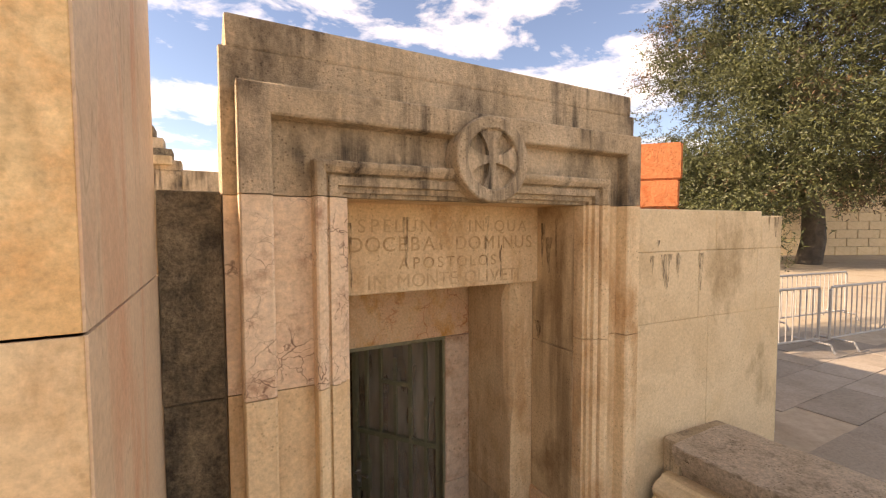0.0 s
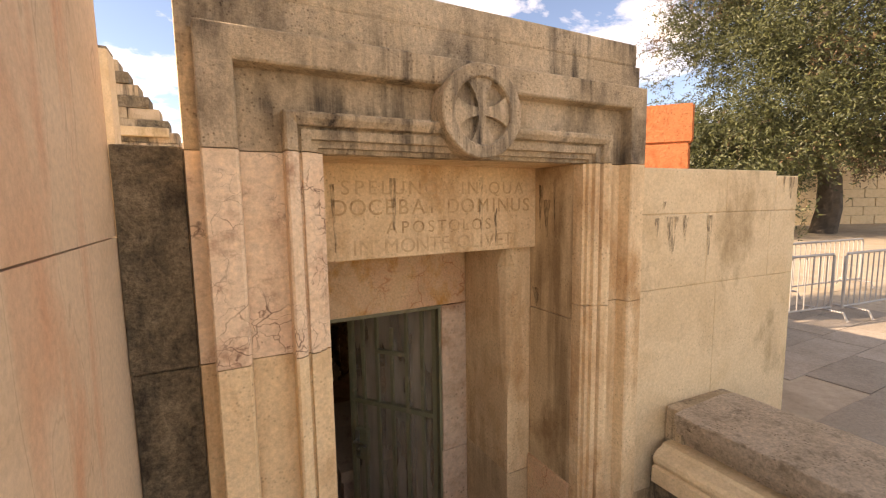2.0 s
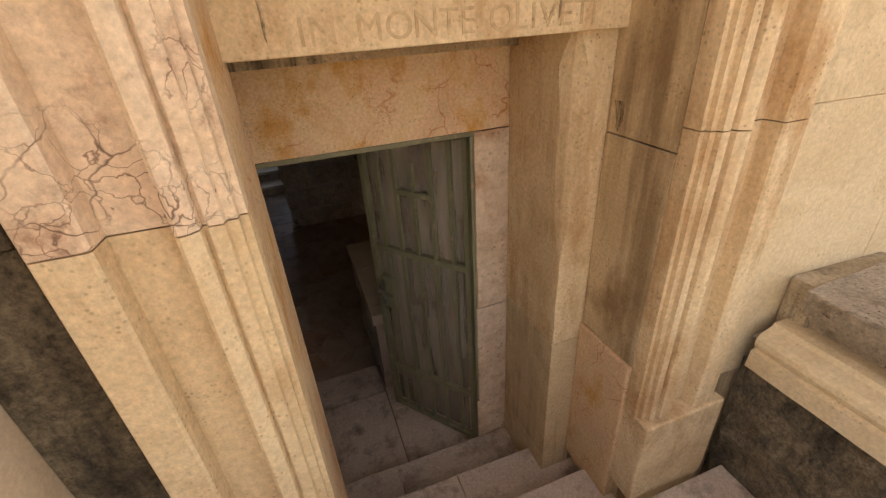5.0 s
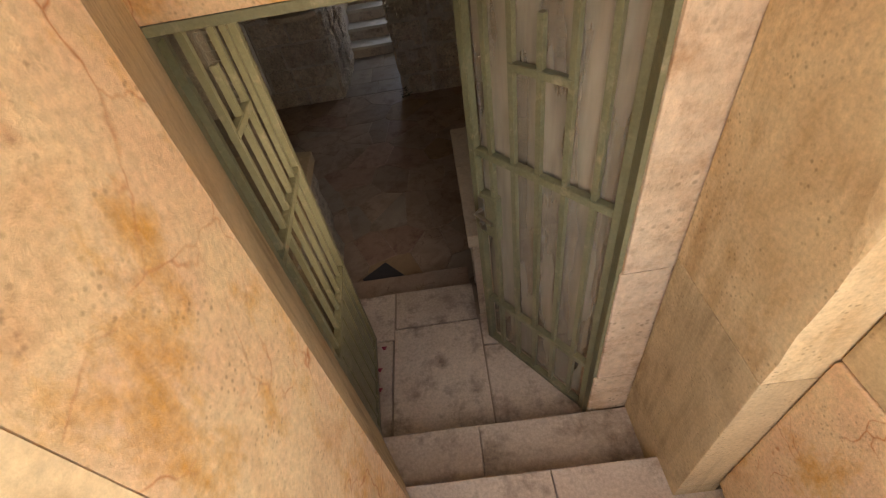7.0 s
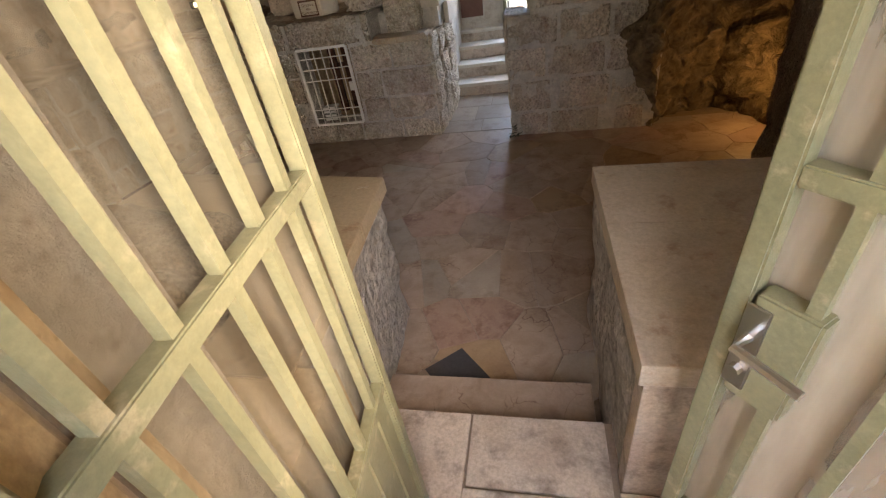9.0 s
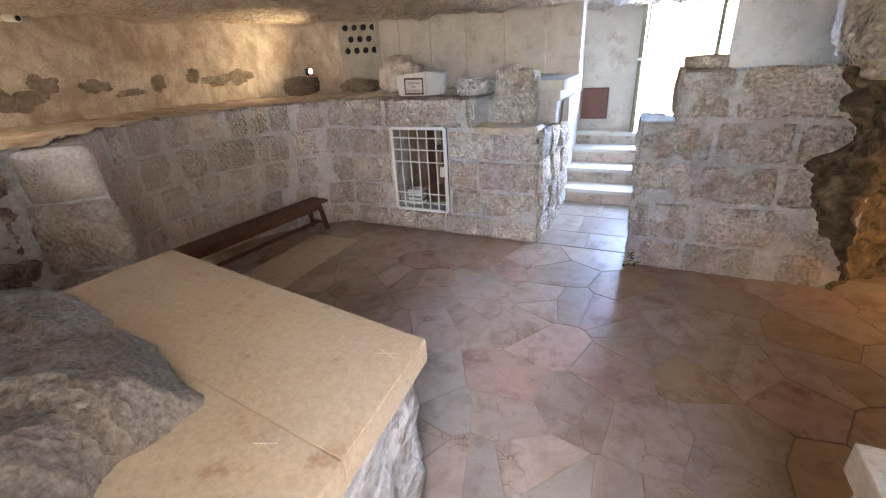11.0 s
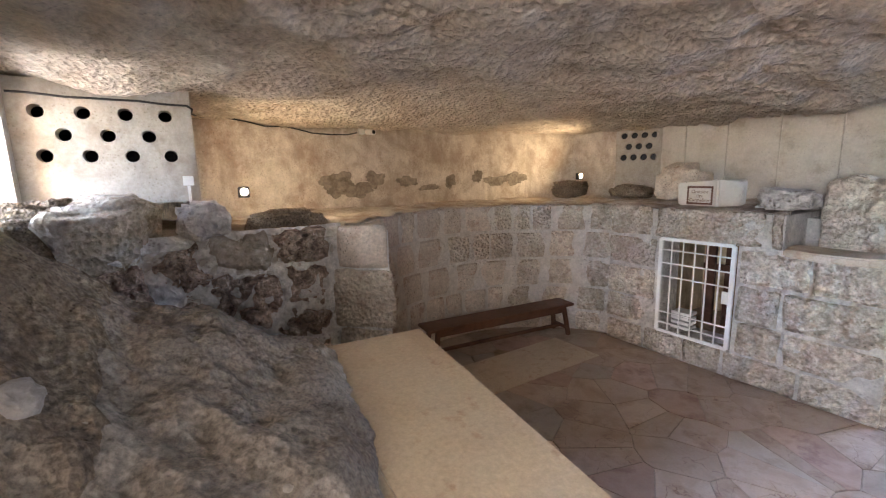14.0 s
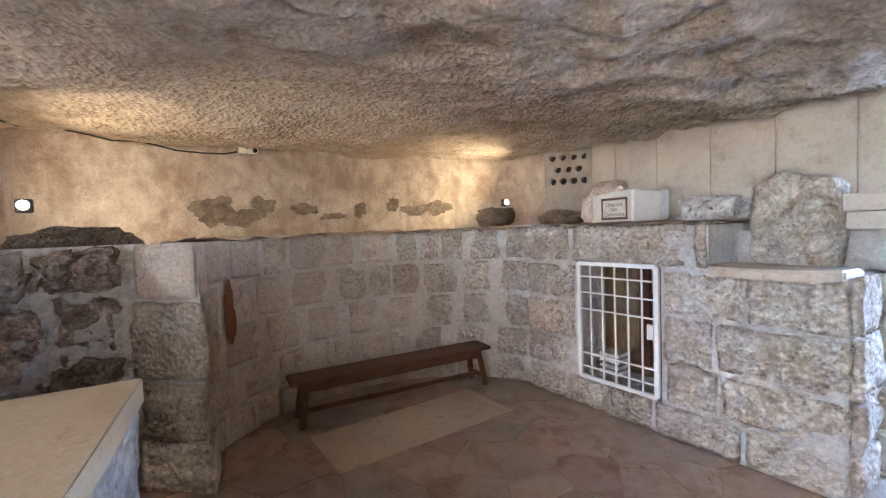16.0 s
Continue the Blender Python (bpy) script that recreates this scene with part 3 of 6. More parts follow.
part("left_reveal", prism(LEFT_PLAN, -1.5, 1.611), M_ORANGE, portal, "large ochre reveal block with rusty veins")
part("left_jamb", prism(LEFT_BACK, -1.5, 1.17), M_BROWN, portal, "brown inner jamb")


def inscription():
    lines = [("SPELUNCA IN QUA", 1.475, 0.066, 1.02), ("DOCEBAT DOMINUS", 1.382, 0.074, 1.10), ("APOSTOLOS", 1.292, 0.060, 0.60), ("IN MONTE OLIVETI", 1.200, 0.072, 0.92)]
    stone = bpy.data.objects["inscribed_lintel"]
    wide = {"I": 0.42, " ": 0.55, "M": 1.2, "N": 1.05, "O": 1.05, "Q": 1.05, "D": 1.0, "E": 0.75, "L": 0.72, "S": 0.75, "P": 0.8, "T": 0.8}
    for text, z, size, span in lines:
        total = sum(wide.get(c, 0.95) for c in text)
        x = 1.135 - span / 2
        for c in text:
            w = wide.get(c, 0.95) / total * span
            if c != " ":
                cu = bpy.data.curves.new("letter", "FONT")
                cu.body, cu.size, cu.align_x, cu.extrude = c, size * 1.38, "CENTER", 0.0012
                tmp = new("letter", cu)
                me = bpy.data.meshes.new_from_object(tmp.evaluated_get(bpy.context.evaluated_depsgraph_get()))
                bpy.data.objects.remove(tmp)
                me.transform(Matrix.Translation((x + w / 2, 1.951, z)) @ Matrix.Rotation(math.pi / 2, 4, "X"))
                me.materials.clear()
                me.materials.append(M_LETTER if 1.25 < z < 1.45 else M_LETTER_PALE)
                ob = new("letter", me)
                ob.parent = stone
            x += w


inscription()

# walls beside the portal
structure("wall_left", prism([(-0.62, 0.76), (-0.12, 0.76), (-0.12, 1.66), (-0.62, 1.66)], GROUND - 1.0, 1.345), M_MARBLE, "tall wall of pale striped marble slabs, lower course", "wall")
structure("wall_left_upper", prism([(-0.62, 0.762), (-0.122, 0.762), (-0.122, 1.65), (-0.62, 1.65)], 1.349, 3.4), M_MARBLE, "tall wall of pale striped marble slabs, upper course", "wall")
structure("wall_left_end", boxed((-1.6, 0.757, 1.349), (-0.126, 0.79, 3.4), 0.003), M_OCHRE_END, "ochre veined stone end of the side wall", "wall")
structure("wall_left_end_lower", boxed((-1.6, 0.755, -1.0), (-0.124, 0.79, 1.345), 0.003), M_CREAM, "cream stone end of the side wall", "wall")
structure("wall_dark", boxed((-0.118, 1.64, -1.0), (0.066, 2.0, 0.908), 0.006), M_DARK, "blackened narrow wall beside the portal", "wall")
structure("wall_dark_upper", boxed((-0.118, 1.632, 0.912), (0.066, 2.0, 1.62), 0.006), M_DARK, "blackened narrow wall beside the portal", "wall")


def right_wall():
    top = thing("wall_right", "smooth yellow limestone wall of large blocks", "wall", kind="structure")
    front = lambda x: 1.615 - 0.085 * (x - 2.15) / 1.43
    rows = [(1.352, 1.60, (2.12, 2.86, 3.34, 3.58)), (0.932, 1.348, (2.12, 2.70, 3.30, 3.58)), (-0.25, 0.928, (2.12, 2.80, 3.58))]
    for z0, z1, xs in rows:
        for a, b in zip(xs, xs[1:]):
            bm = prism([(a + 0.0005, front(a)), (b - 0.0005, front(b)), (b - 0.0005, 1.98), (a + 0.0005, 1.98)], z0 - 0.0015, z1 + 0.0015 - 0.03 * (b > 3.5 and z1 > 1.5))
            bmesh.ops.bevel(bm, geom=bm.edges[:], offset=0.004, segments=1, affect="EDGES")
            part("block", bm, M_WALLR, top)


right_wall()


def stain_material():
    m = bpy.data.materials.new("dark_water_stain")
    m.use_nodes = True
    t = m.node_tree
    bs = t.nodes["Principled BSDF"]
    bs.inputs["Base Color"].default_value, bs.inputs["Roughness"].default_value = (0.15, 0.095, 0.05, 1), 0.9
    tr, mx = t.nodes.new("ShaderNodeBsdfTransparent"), t.nodes.new("ShaderNodeMixShader")
    tc, stretch, wet, level = t.nodes.new("ShaderNodeTexCoord"), t.nodes.new("ShaderNodeMapping"), t.nodes.new("ShaderNodeTexNoise"), t.nodes.new("ShaderNodeMapRange")
    stretch.inputs["Scale"].default_value = (1.0, 1.0, 0.22)
    wet.inputs["Scale"].default_value, wet.inputs["Detail"].default_value, wet.inputs["Roughness"].default_value = 60.0, 6.0, 0.7
    level.inputs[1].default_value, level.inputs[2].default_value, level.inputs[3].default_value, level.inputs[4].default_value = 0.40, 0.66, 0.0, 0.85
    t.links.new(tc.outputs["Object"], stretch.inputs["Vector"])
    t.links.new(stretch.outputs["Vector"], wet.inputs["Vector"])
    t.links.new(wet.outputs["Fac"], level.inputs[0])
    t.links.new(level.outputs[0], mx.inputs[0])
    t.links.new(tr.outputs[0], mx.inputs[1])
    t.links.new(bs.outputs[0], mx.inputs[2])
    t.links.new(mx.outputs[0], t.nodes["Material Output"].inputs["Surface"])
    return m


M_STAIN = stain_material()


def runs_down(parent, place, a, top, width, length, seed):
    """A run of dark water stain: ragged, narrowing downward, lying on a wall given by place(a, z)."""
    def at(u, v):
        k = (1 - 0.75 * v) * (1 + rough((u, v, seed), 3, 0.4))
        return place(a + (u - 0.5) * width * k + rough((v, seed, 0), 2, 0.006), top - length * v + rough((u, seed, 1), 3, 0.03) * v)
    part("water_stain", sheet(5, 12, at), M_STAIN, parent, "dark run of water stain")


wall_r = bpy.data.objects["wall_right"]
for n, (a, top, w, l) in enumerate(((2.40, 1.335, 0.10, 0.20), (2.50, 1.34, 0.05, 0.14), (2.71, 1.335, 0.05, 0.24), (2.28, 1.33, 0.04, 0.10), (3.50, 1.565, 0.07, 0.14), (3.42, 1.57, 0.03, 0.09), (2.33, 1.42, 0.025, 0.04))):
    runs_down(wall_r, lambda p, z: (p, 1.611 - 0.085 * (p - 2.15) / 1.43, z), a, top, w, l, n * 2.7)
for n, (a, top, w, l) in enumerate(((1.90, 1.52, 0.035, 0.24), (1.85, 1.44, 0.05, 0.20), (1.79, 1.54, 0.022, 0.26), (1.93, 0.95, 0.07, 0.10))):
    runs_down(portal, lambda p, z: (XR - 0.005, p, z), a, top, w, l, 30 + n * 2.7)
for n, (a, top, w, l) in enumerate(((0.88, 1.55, 0.035, 0.25), (1.36, 1.56, 0.03, 0.34), (1.45, 1.40, 0.02, 0.18), (0.60, 1.52, 0.02, 0.3))):
    runs_down(portal, lambda p, z: (p, 1.9465, z), a, top, w, l, 60 + n * 2.7)


def parapet():
    """A moulded parapet beside the stairs: rough top, cornice, torus and rubble below, as one run."""
    top = thing("stair_parapet", "weathered moulded stone parapet beside the steps", "parapet", (2.5, 1.0, -0.2))

    def run(profile, y0, y1, n, rag):
        def place(u, v):
            k = u * (len(profile) - 1)
            i = min(int(k), len(profile) - 2)
            x = profile[i][0] + (profile[i + 1][0] - profile[i][0]) * (k - i)
            z = profile[i][1] + (profile[i + 1][1] - profile[i][1]) * (k - i)
            y = y0 + (y1 - y0) * v
            return (x + rough((x, y, z), 4, rag), y, z + rough((y, z, x), 5, rag))
        bm = sheet((len(profile) - 1), n, place)
        return bm

    bm = run([(2.95, -0.3), (2.95, 0.20), (2.90, 0.245), (2.75, 0.262), (2.6, 0.258), (2.45, 0.252), (2.335, 0.248), (2.33, 0.244), (2.33, 0.185), (2.345, 0.18), (2.35, 0.172), (2.35, 0.13), (2.40, 0.105), (2.42, 0.04), (2.42, -0.3)], 1.49, -2.6, 120, 0.006)
    part("cornice", bm, M_PARAPET, top, "cornice stone with a coarse pitted top", smooth=False)
    part("cornice_end", boxed((2.40, 1.475, -0.3), (2.93, 1.60, 0.235), 0.02, 0.004), M_WEATHER, top)
    bm = run([(2.50, 0.045), (2.37, 0.05), (2.33, 0.046), (2.315, 0.03), (2.29, 0.022), (2.265, 0.012), (2.25, -0.008), (2.246, -0.03), (2.252, -0.048), (2.262, -0.06), (2.255, -0.066), (2.240, -0.07), (2.238, -0.155), (2.26, -0.16), (2.5, -0.16)], 1.55, -2.6, 110, 0.003)
    part("torus_course", bm, M_WALLR, top, "rounded torus course")
    bm = sheet(14, 90, lambda u, v: (2.27 + rough((u * 1.2, v * 5, 1), 4.5, 0.03), 1.56 - 4.2 * v, -0.155 - 1.0 * u))
    part("rubble_footing", bm, M_DARK, top, "rough rubble footing")


parapet()
structure("wall_stair_right", boxed((2.30, -2.6, -1.4), (2.5, 1.6, -0.17)), M_DARK, "rough side of the sunken stair", "wall")
structure("wall_stair_left", boxed((-0.5, -0.12, -1.4), (-0.122, 0.76, GROUND - 0.004)), M_DARK, "rough side of the sunken stair", "wall")
# hidden block over the doorway, added to stop light leaking in
structure("wall_behind_portal", boxed((0.075, 2.02, 1.62), (2.1, 2.60, 2.10)), M_WEATHER, "hidden masonry block behind the portal against light leaks", "wall")
structure("wall_fill_right", boxed((1.74, 2.0, -1.6), (3.58, 2.60, 1.58)), M_WEATHER, "rough masonry behind the right wall", "wall")
structure("wall_fill_left", boxed((-0.60, 2.02, -1.7), (0.058, 2.60, 1.615)), M_WEATHER, "rough masonry behind the dark wall", "wall")

structure("stair_core", boxed((-0.12, -0.4, -2.0), (2.30, 2.5, -1.51)), M_STEP, "rough stone core under the entry steps", "stairs")
structure("wall_base_right", boxed((1.76, 1.63, -1.7), (2.44, 1.99, -0.2)), M_BROWN, "stone footing beside the entry steps", "wall")

# ---- grotto shell ----
FLOOR, CEIL = -1.72, 0.68


def ceiling():
    def place(u, v):
        x, y = -5.2 + 8.8 * u, 2.71 + 8.14 * v
        dome = 0.16 * max(0.0, 1 - ((x + 0.8) / 3.6) ** 2) * max(0.0, 1 - ((y - 5.6) / 3.2) ** 2)
        near = 0.16 * max(0, 1 - abs(y - 2.6) / 1.0)
        amp = lerp(x + 0.25 * (y - 5), [(-3.6, 0.12), (-2.4, 0.35), (-1.2, 1.0)])
        a, b = 0.6 * x + 0.8 * y, -0.8 * x + 0.6 * y
        # broken strata: the rock steps down along slanting beds
        k = 2.3 * b + 1.1 * rough((a * 0.7, b * 0.9, 2), 0.9, 1.0) + 0.35 * rough((a * 0.8, b, 7), 2.6, 1.0)
        f = math.floor(k)
        r = k - f
        bed = (r / 0.78 if r < 0.78 else (1 - r) / 0.22) * (0.075 + 0.04 * rough((a, b, 3), 0.8, 1.0)) * amp
        return (x, y, CEIL + 0.02 + dome + near - bed + rough((x, y, 0), 1.1, 0.07) + rough((a * 0.7, b * 1.6, 4), 3.6, 0.035) * (0.4 + 0.6 * amp) + abs(rough((a * 0.8, b * 1.7, 6), 8.0, 0.034)) * amp + rough((x, y, 9), 15.0, 0.010))
    structure("ceiling", sheet(430, 410, place), M_CEIL, "low rough-hewn rock ceiling", "ceiling", smooth=True)


ceiling()
structure("roof_slab", boxed((-6.1, 2.4, 1.12), (3.7, 10.9, 1.30)), M_WEATHER, "stone roof over the grotto", "roof")
structure("floor", boxed((-5.2, 3.56, -1.95), (3.6, 9.32, FLOOR - 0.008)), M_GROUT, "mortar bed of the grotto paving", "floor")


def south_wall():
    bm = bmesh.new()
    for lo, hi in (((-5.2, 2.602, -1.9), (-3.54, 2.9, 1.1)), ((-3.54, 2.602, -1.9), (-3.15, 2.9, -0.10)), ((-3.54, 2.602, 0.66), (-3.15, 2.9, 1.1)), ((-3.15, 2.602, -1.9), (0.02, 2.9, 1.1)),
                   ((0.02, 2.705, 0.80), (1.62, 2.9, 1.1)), ((1.62, 2.602, -1.9), (3.6, 2.9, 1.1))):
        box(bm, lo, hi)
    structure("wall_south", bm, M_MORTAR, "plastered wall around the inner side of the gate", "wall")


south_wall()
structure("wall_landing_right", boxed((1.47, 2.9, -1.9), (1.9, 3.3, 1.1)), M_BROWN, "brown stone wall behind the open gate leaf", "wall")
structure("wall_landing_left", boxed((-0.5, 2.9, -1.9), (-0.02, 3.25, -0.72)), M_BROWN, "brown stone wall behind the open gate leaf", "wall")
# darker stone than the landing: the shadow on this step is in its colour
structure("inner_step", boxed((-0.2, 3.58, -1.9), (0.86, 3.90, -1.595), 0.01), M_PAVE, "single step down to the grotto floor", "step")


def west_wall():
    plan = [(-4.78, 3.8), (-4.86, 4.6), (-4.84, 5.8), (-4.80, 7.2), (-4.62, 8.3), (-4.34, 8.86), (-3.70, 8.965)]

    def place(u, v):
        k = u * (len(plan) - 1)
        i = min(int(k), len(plan) - 2)
        x = plan[i][0] + (plan[i + 1][0] - plan[i][0]) * (k - i)
        y = plan[i][1] + (plan[i + 1][1] - plan[i][1]) * (k - i)
        z = -0.35 + 1.25 * v
        return (x + rough((x, y, z), 1.5, 0.02), y + rough((y, z, x), 1.5, 0.02), z)
    structure("wall_west", sheet(60, 16, place), M_PLASTER, "stained ochre plaster wall under the rock ceiling", "wall", smooth=True)
    structure("wall_outer_west", boxed((-5.6, 2.4, -2.0), (-5.2, 10.9, 1.15)), M_WEATHER, "outer masonry", "wall")


west_wall()


def pierced_panel(name, origin, along, width, z0, z1, holes, r, label, depth=0.12):
    """A whitewashed panel with a quincunx of round holes through it. The face looks to the left of along."""
    along = Vector(along).normalized()
    back = Vector((along.y, -along.x, 0)) * -1
    origin = Vector(origin)
    bm = bmesh.new()
    n = 20

    def at(u, z, d=0.0):
        p = origin + along * u + back * d
        return Vector((p.x, p.y, z))
    outer = [bm.verts.new(at(u, z)) for u, z in ((0, z0), (width, z0), (width, z1), (0, z1))]
    edges = [bm.edges.new((outer[k], outer[(k + 1) % 4])) for k in range(4)]
    rings = []
    for u, z in holes:
        ring = [bm.verts.new(at(u + r * math.cos(2 * math.pi * k / n), z + r * math.sin(2 * math.pi * k / n))) for k in range(n)]
        rings.append((ring, u, z))
        edges += [bm.edges.new((ring[k], ring[(k + 1) % n])) for k in range(n)]
    bmesh.ops.triangle_fill(bm, edges=edges, use_beauty=True)
    for ring, u, z in rings:
        deep = [bm.verts.new(at(u + r * math.cos(2 * math.pi * k / n), z + r * math.sin(2 * math.pi * k / n), depth)) for k in range(n)]
        for k in range(n):
            bm.faces.new((ring[k], ring[(k + 1) % n], deep[(k + 1) % n], deep[k]))
    edge = [bm.verts.new(at(u, z, depth)) for u, z in ((0, z0), (width, z0), (width, z1), (0, z1))]
    for k in range(4):
        bm.faces.new((outer[k], outer[(k + 1) % 4], edge[(k + 1) % 4], edge[k]))
    root = thing(name, label, "vent panel", tuple(origin + Vector((0, 0, z0))))
    part("panel", bm, M_VENT, root)
    # black sheet paints the unlit space behind the holes
    bm = bmesh.new()
    bm.faces.new([bm.verts.new(at(u, z, depth + 0.25)) for u, z in ((0.0, z0), (width - 0.03, z0), (width - 0.03, z1), (0.0, z1))])
    part("hole_dark_sheet", bm, M_BLACK, root, "black sheet giving the dark behind the holes")
    return root


HOLES_A = [(0.18 + 0.233 * k, 0.597) for k in range(4)] + [(0.30 + 0.233 * k, 0.452) for k in range(3)] + [(0.19 + 0.232 * k, 0.315) for k in range(4)]
pierced_panel("vent_panel", (-3.65, 2.86, 0), (0, 1, 0), 1.045, -0.02, 0.80, HOLES_A, 0.043, "whitewashed panel with eleven round vent holes")
vu = Vector((-3.20 + 3.70, 9.26 - 8.965, 0)).length
pierced_panel("vent_panel", (-3.70, 8.965, 0), (0.50, 0.295, 0), vu, -0.24, 0.82, [(0.10 + 0.125 * k + 0.06 * (j % 2), 0.60 - 0.145 * j) for j in range(3) for k in range(4 if j % 2 == 0 else 3)], 0.042, "whitewashed corner panel with round vent holes")
structure("wall_west_return", boxed((-4.85, 3.84, -0.3), (-3.655, 3.902, 0.9)), M_PLASTER, "short plaster return beside the vent panel", "wall")


def north_wall():
    top = thing("wall_north", "pale panelled plaster wall above the masonry", "wall", kind="structure")
    xs = [-3.22, -2.90, -2.42, -1.90, -1.39, -0.88, -0.48]
    for a, b in zip(xs, xs[1:]):
        part("panel", boxed((a + 0.006, 9.25, -0.35), (b - 0.006, 9.45, 0.95), 0.006), M_PANEL, top)
    part("joint_bed", boxed((-3.3, 9.262, -0.35), (-0.47, 9.5, 0.95)), M_MORTAR, top)


north_wall()


def inside(x, y):
    """Whether a place lies in the open floor of the chamber."""
    if x > -0.5:
        return True
    if x > -2.86:
        return y < 7.78 and y > 2.9
    return (x + 2.2) ** 2 + (y - 6.35) ** 2 < 1.66 ** 2 or (y < 5.15 and x > -3.12)


def ledge():
    def place(u, v):
        x, y = -5.1 + 4.6 * u, 2.8 + 6.5 * v
        if inside(x - 0.10 if x < -3 else x, y + (0.12 if y > 7 else -0.0)) and inside(x, y):
            return None
        rise = -0.035 if y < 4.9 else 0.0
        if (y < 4.9 and x > -3.2) or (x > -1.3 and y < 8.25):
            return None
        return (x, y, -0.225 + rise + rough((x, y, 0), 3, 0.03) + rough((x, y, 5), 9, 0.012))
    structure("ledge", sheet(92, 130, place), M_PLASTER, "broad rough ledge on top of the masonry", "ledge", smooth=True)


ledge()


def core(points, z1, thick, name, mat=M_MORTAR):
    """The mortar core of a wall that follows a plan line, thick away to its left."""
    bm = bmesh.new()
    rows = []
    pts = [Vector((x, y, 0)) for x, y in points]
    for k, p in enumerate(pts):
        way = (pts[min(k + 1, len(pts) - 1)] - pts[max(k - 1, 0)]).normalized()
        out = Vector((-way.y, way.x, 0))
        q = p + out * thick
        rows.append([bm.verts.new(c) for c in ((p.x, p.y, FLOOR - 0.1), (p.x, p.y, z1), (q.x, q.y, z1), (q.x, q.y, FLOOR - 0.1))])
    for a, b in zip(rows, rows[1:]):
        for k in range(4):
            bm.faces.new((a[k], a[(k + 1) % 4], b[(k + 1) % 4], b[k]))
    bm.faces.new(rows[0])
    bm.faces.new(rows[-1][::-1])
    return structure(name, bm, mat, "lime mortar core of the masonry", "wall")


APSE = [(-3.20 if k == 0 else -2.2 + 1.626 * math.cos(radians(a)), 6.35 + 1.626 * math.sin(radians(a))) for k, a in enumerate(range(234, 112, -6))]
core(APSE, -0.25, 0.3, "wall_apse", M_JOINT)
core([(-2.86, 7.785), (-2.28, 7.779)], -0.25, 0.35, "wall_grille_left")
core([(-1.58, 7.779), (-0.60, 7.775)], -0.53, 1.45, "wall_grille_right")
structure("wall_grille_upper", boxed((-1.60, 7.782, -0.53), (-1.27, 9.2, -0.25)), M_MORTAR, "masonry beside the shelf recess", "wall")
structure("wall_recess_back", boxed((-1.27, 8.22, -0.53), (-0.52, 9.2, -0.302)), M_MORTAR, "masonry behind the shelf recess", "wall")
bm = bmesh.new()
box(bm, (-2.28, 7.779, FLOOR - 0.1), (-1.58, 8.2, -1.50))
box(bm, (-2.28, 7.779, -0.50), (-1.58, 8.2, -0.25))
structure("wall_grille_middle", bm, M_MORTAR, "masonry over and under the barred window", "wall")
structure("wall_rubble_core", boxed((-3.62, 2.9, FLOOR - 0.1), (-3.16, 5.12, -0.32)), M_MORTAR, "thick white mortar of the rubble wall", "wall")


def east_rock():
    line = [(1.62, 7.62), (1.85, 7.45), (2.1, 7.75), (2.5, 7.9), (2.95, 7.6), (3.15, 7.0), (3.1, 6.3), (3.2, 5.2), (3.1, 4.0), (3.0, 2.9)]

    def place(u, v):
        k = u * (len(line) - 1)
        i = min(int(k), len(line) - 2)
        x = line[i][0] + (line[i + 1][0] - line[i][0]) * (k - i)
        y = line[i][1] + (line[i + 1][1] - line[i][1]) * (k - i)
        z = FLOOR - 0.05 + 2.75 * v
        lean = 0.30 * (v - 0.2) * lerp(u, [(0, 0.9), (0.3, 1.0), (1, 0.5)])
        return (x - lean * 0.5 + rough((x, y, z), 1.6, 0.16) + rough((x, y, z), 5, 0.09), y - lean + rough((y, z, x), 1.6, 0.16) + rough((z, x, y), 5, 0.09), z)
    structure("rock_east", sheet(200, 100, place), M_ROCKLIT, "rough brown natural rock wall", "rock", smooth=True)
    structure("wall_outer_east", boxed((3.4, 2.6, -2.0), (3.7, 10.9, 1.15)), M_WEATHER, "outer masonry", "wall")


east_rock()

# stair alcove and north door
structure("alcove_floor", boxed((-0.62, 7.72, -1.95), (3.4, 9.4, FLOOR - 0.006)), M_GROUT, "mortar bed under the alcove paving", "floor")


def north_steps():
    top = thing("north_stairs", "pale stone steps up to the bright doorway", "stairs", kind="structure")
    for n, (y, z) in enumerate(((9.30, -1.54), (9.67, -1.345), (10.04, -1.15), (10.38, -0.97))):
        y1 = 10.9 if n == 3 else y + 0.45
        part("tread", boxed((-0.60, y, z - 0.05), (0.42, y1, z), 0.01, 0.003), M_WHITE, top)
        part("riser", boxed((-0.60, y + 0.025, z - 0.24), (0.42, y1, z - 0.052), 0.004, 0.002), M_STEP, top)


north_steps()
bm = bmesh.new()
for lo, hi in (((-0.82, 10.56, -1.9), (0.16, 10.86, 1.1)), ((0.16, 10.56, 0.95), (1.2, 10.86, 1.1)), ((1.2, 10.56, -1.9), (3.6, 10.86, 1.1)), ((0.42, 10.40, -1.9), (3.6, 10.86, -0.98))):
    box(bm, lo, hi)
structure("wall_door_north", bm, M_WHITE, "whitewashed wall with the north doorway", "wall")
structure("wall_alcove_west", box(boxed((-0.82, 9.502, -1.9), (-0.60, 10.56, 1.1)), (-0.82, 9.23, -1.9), (-0.604, 9.5, -0.36)), M_WHITE, "whitewashed side wall of the stair alcove", "wall")
structure("floor_behind_pier", boxed((0.42, 9.3, -1.9), (3.4, 10.45, -0.985)), M_STEP, "raised floor beside the doorway", "floor")
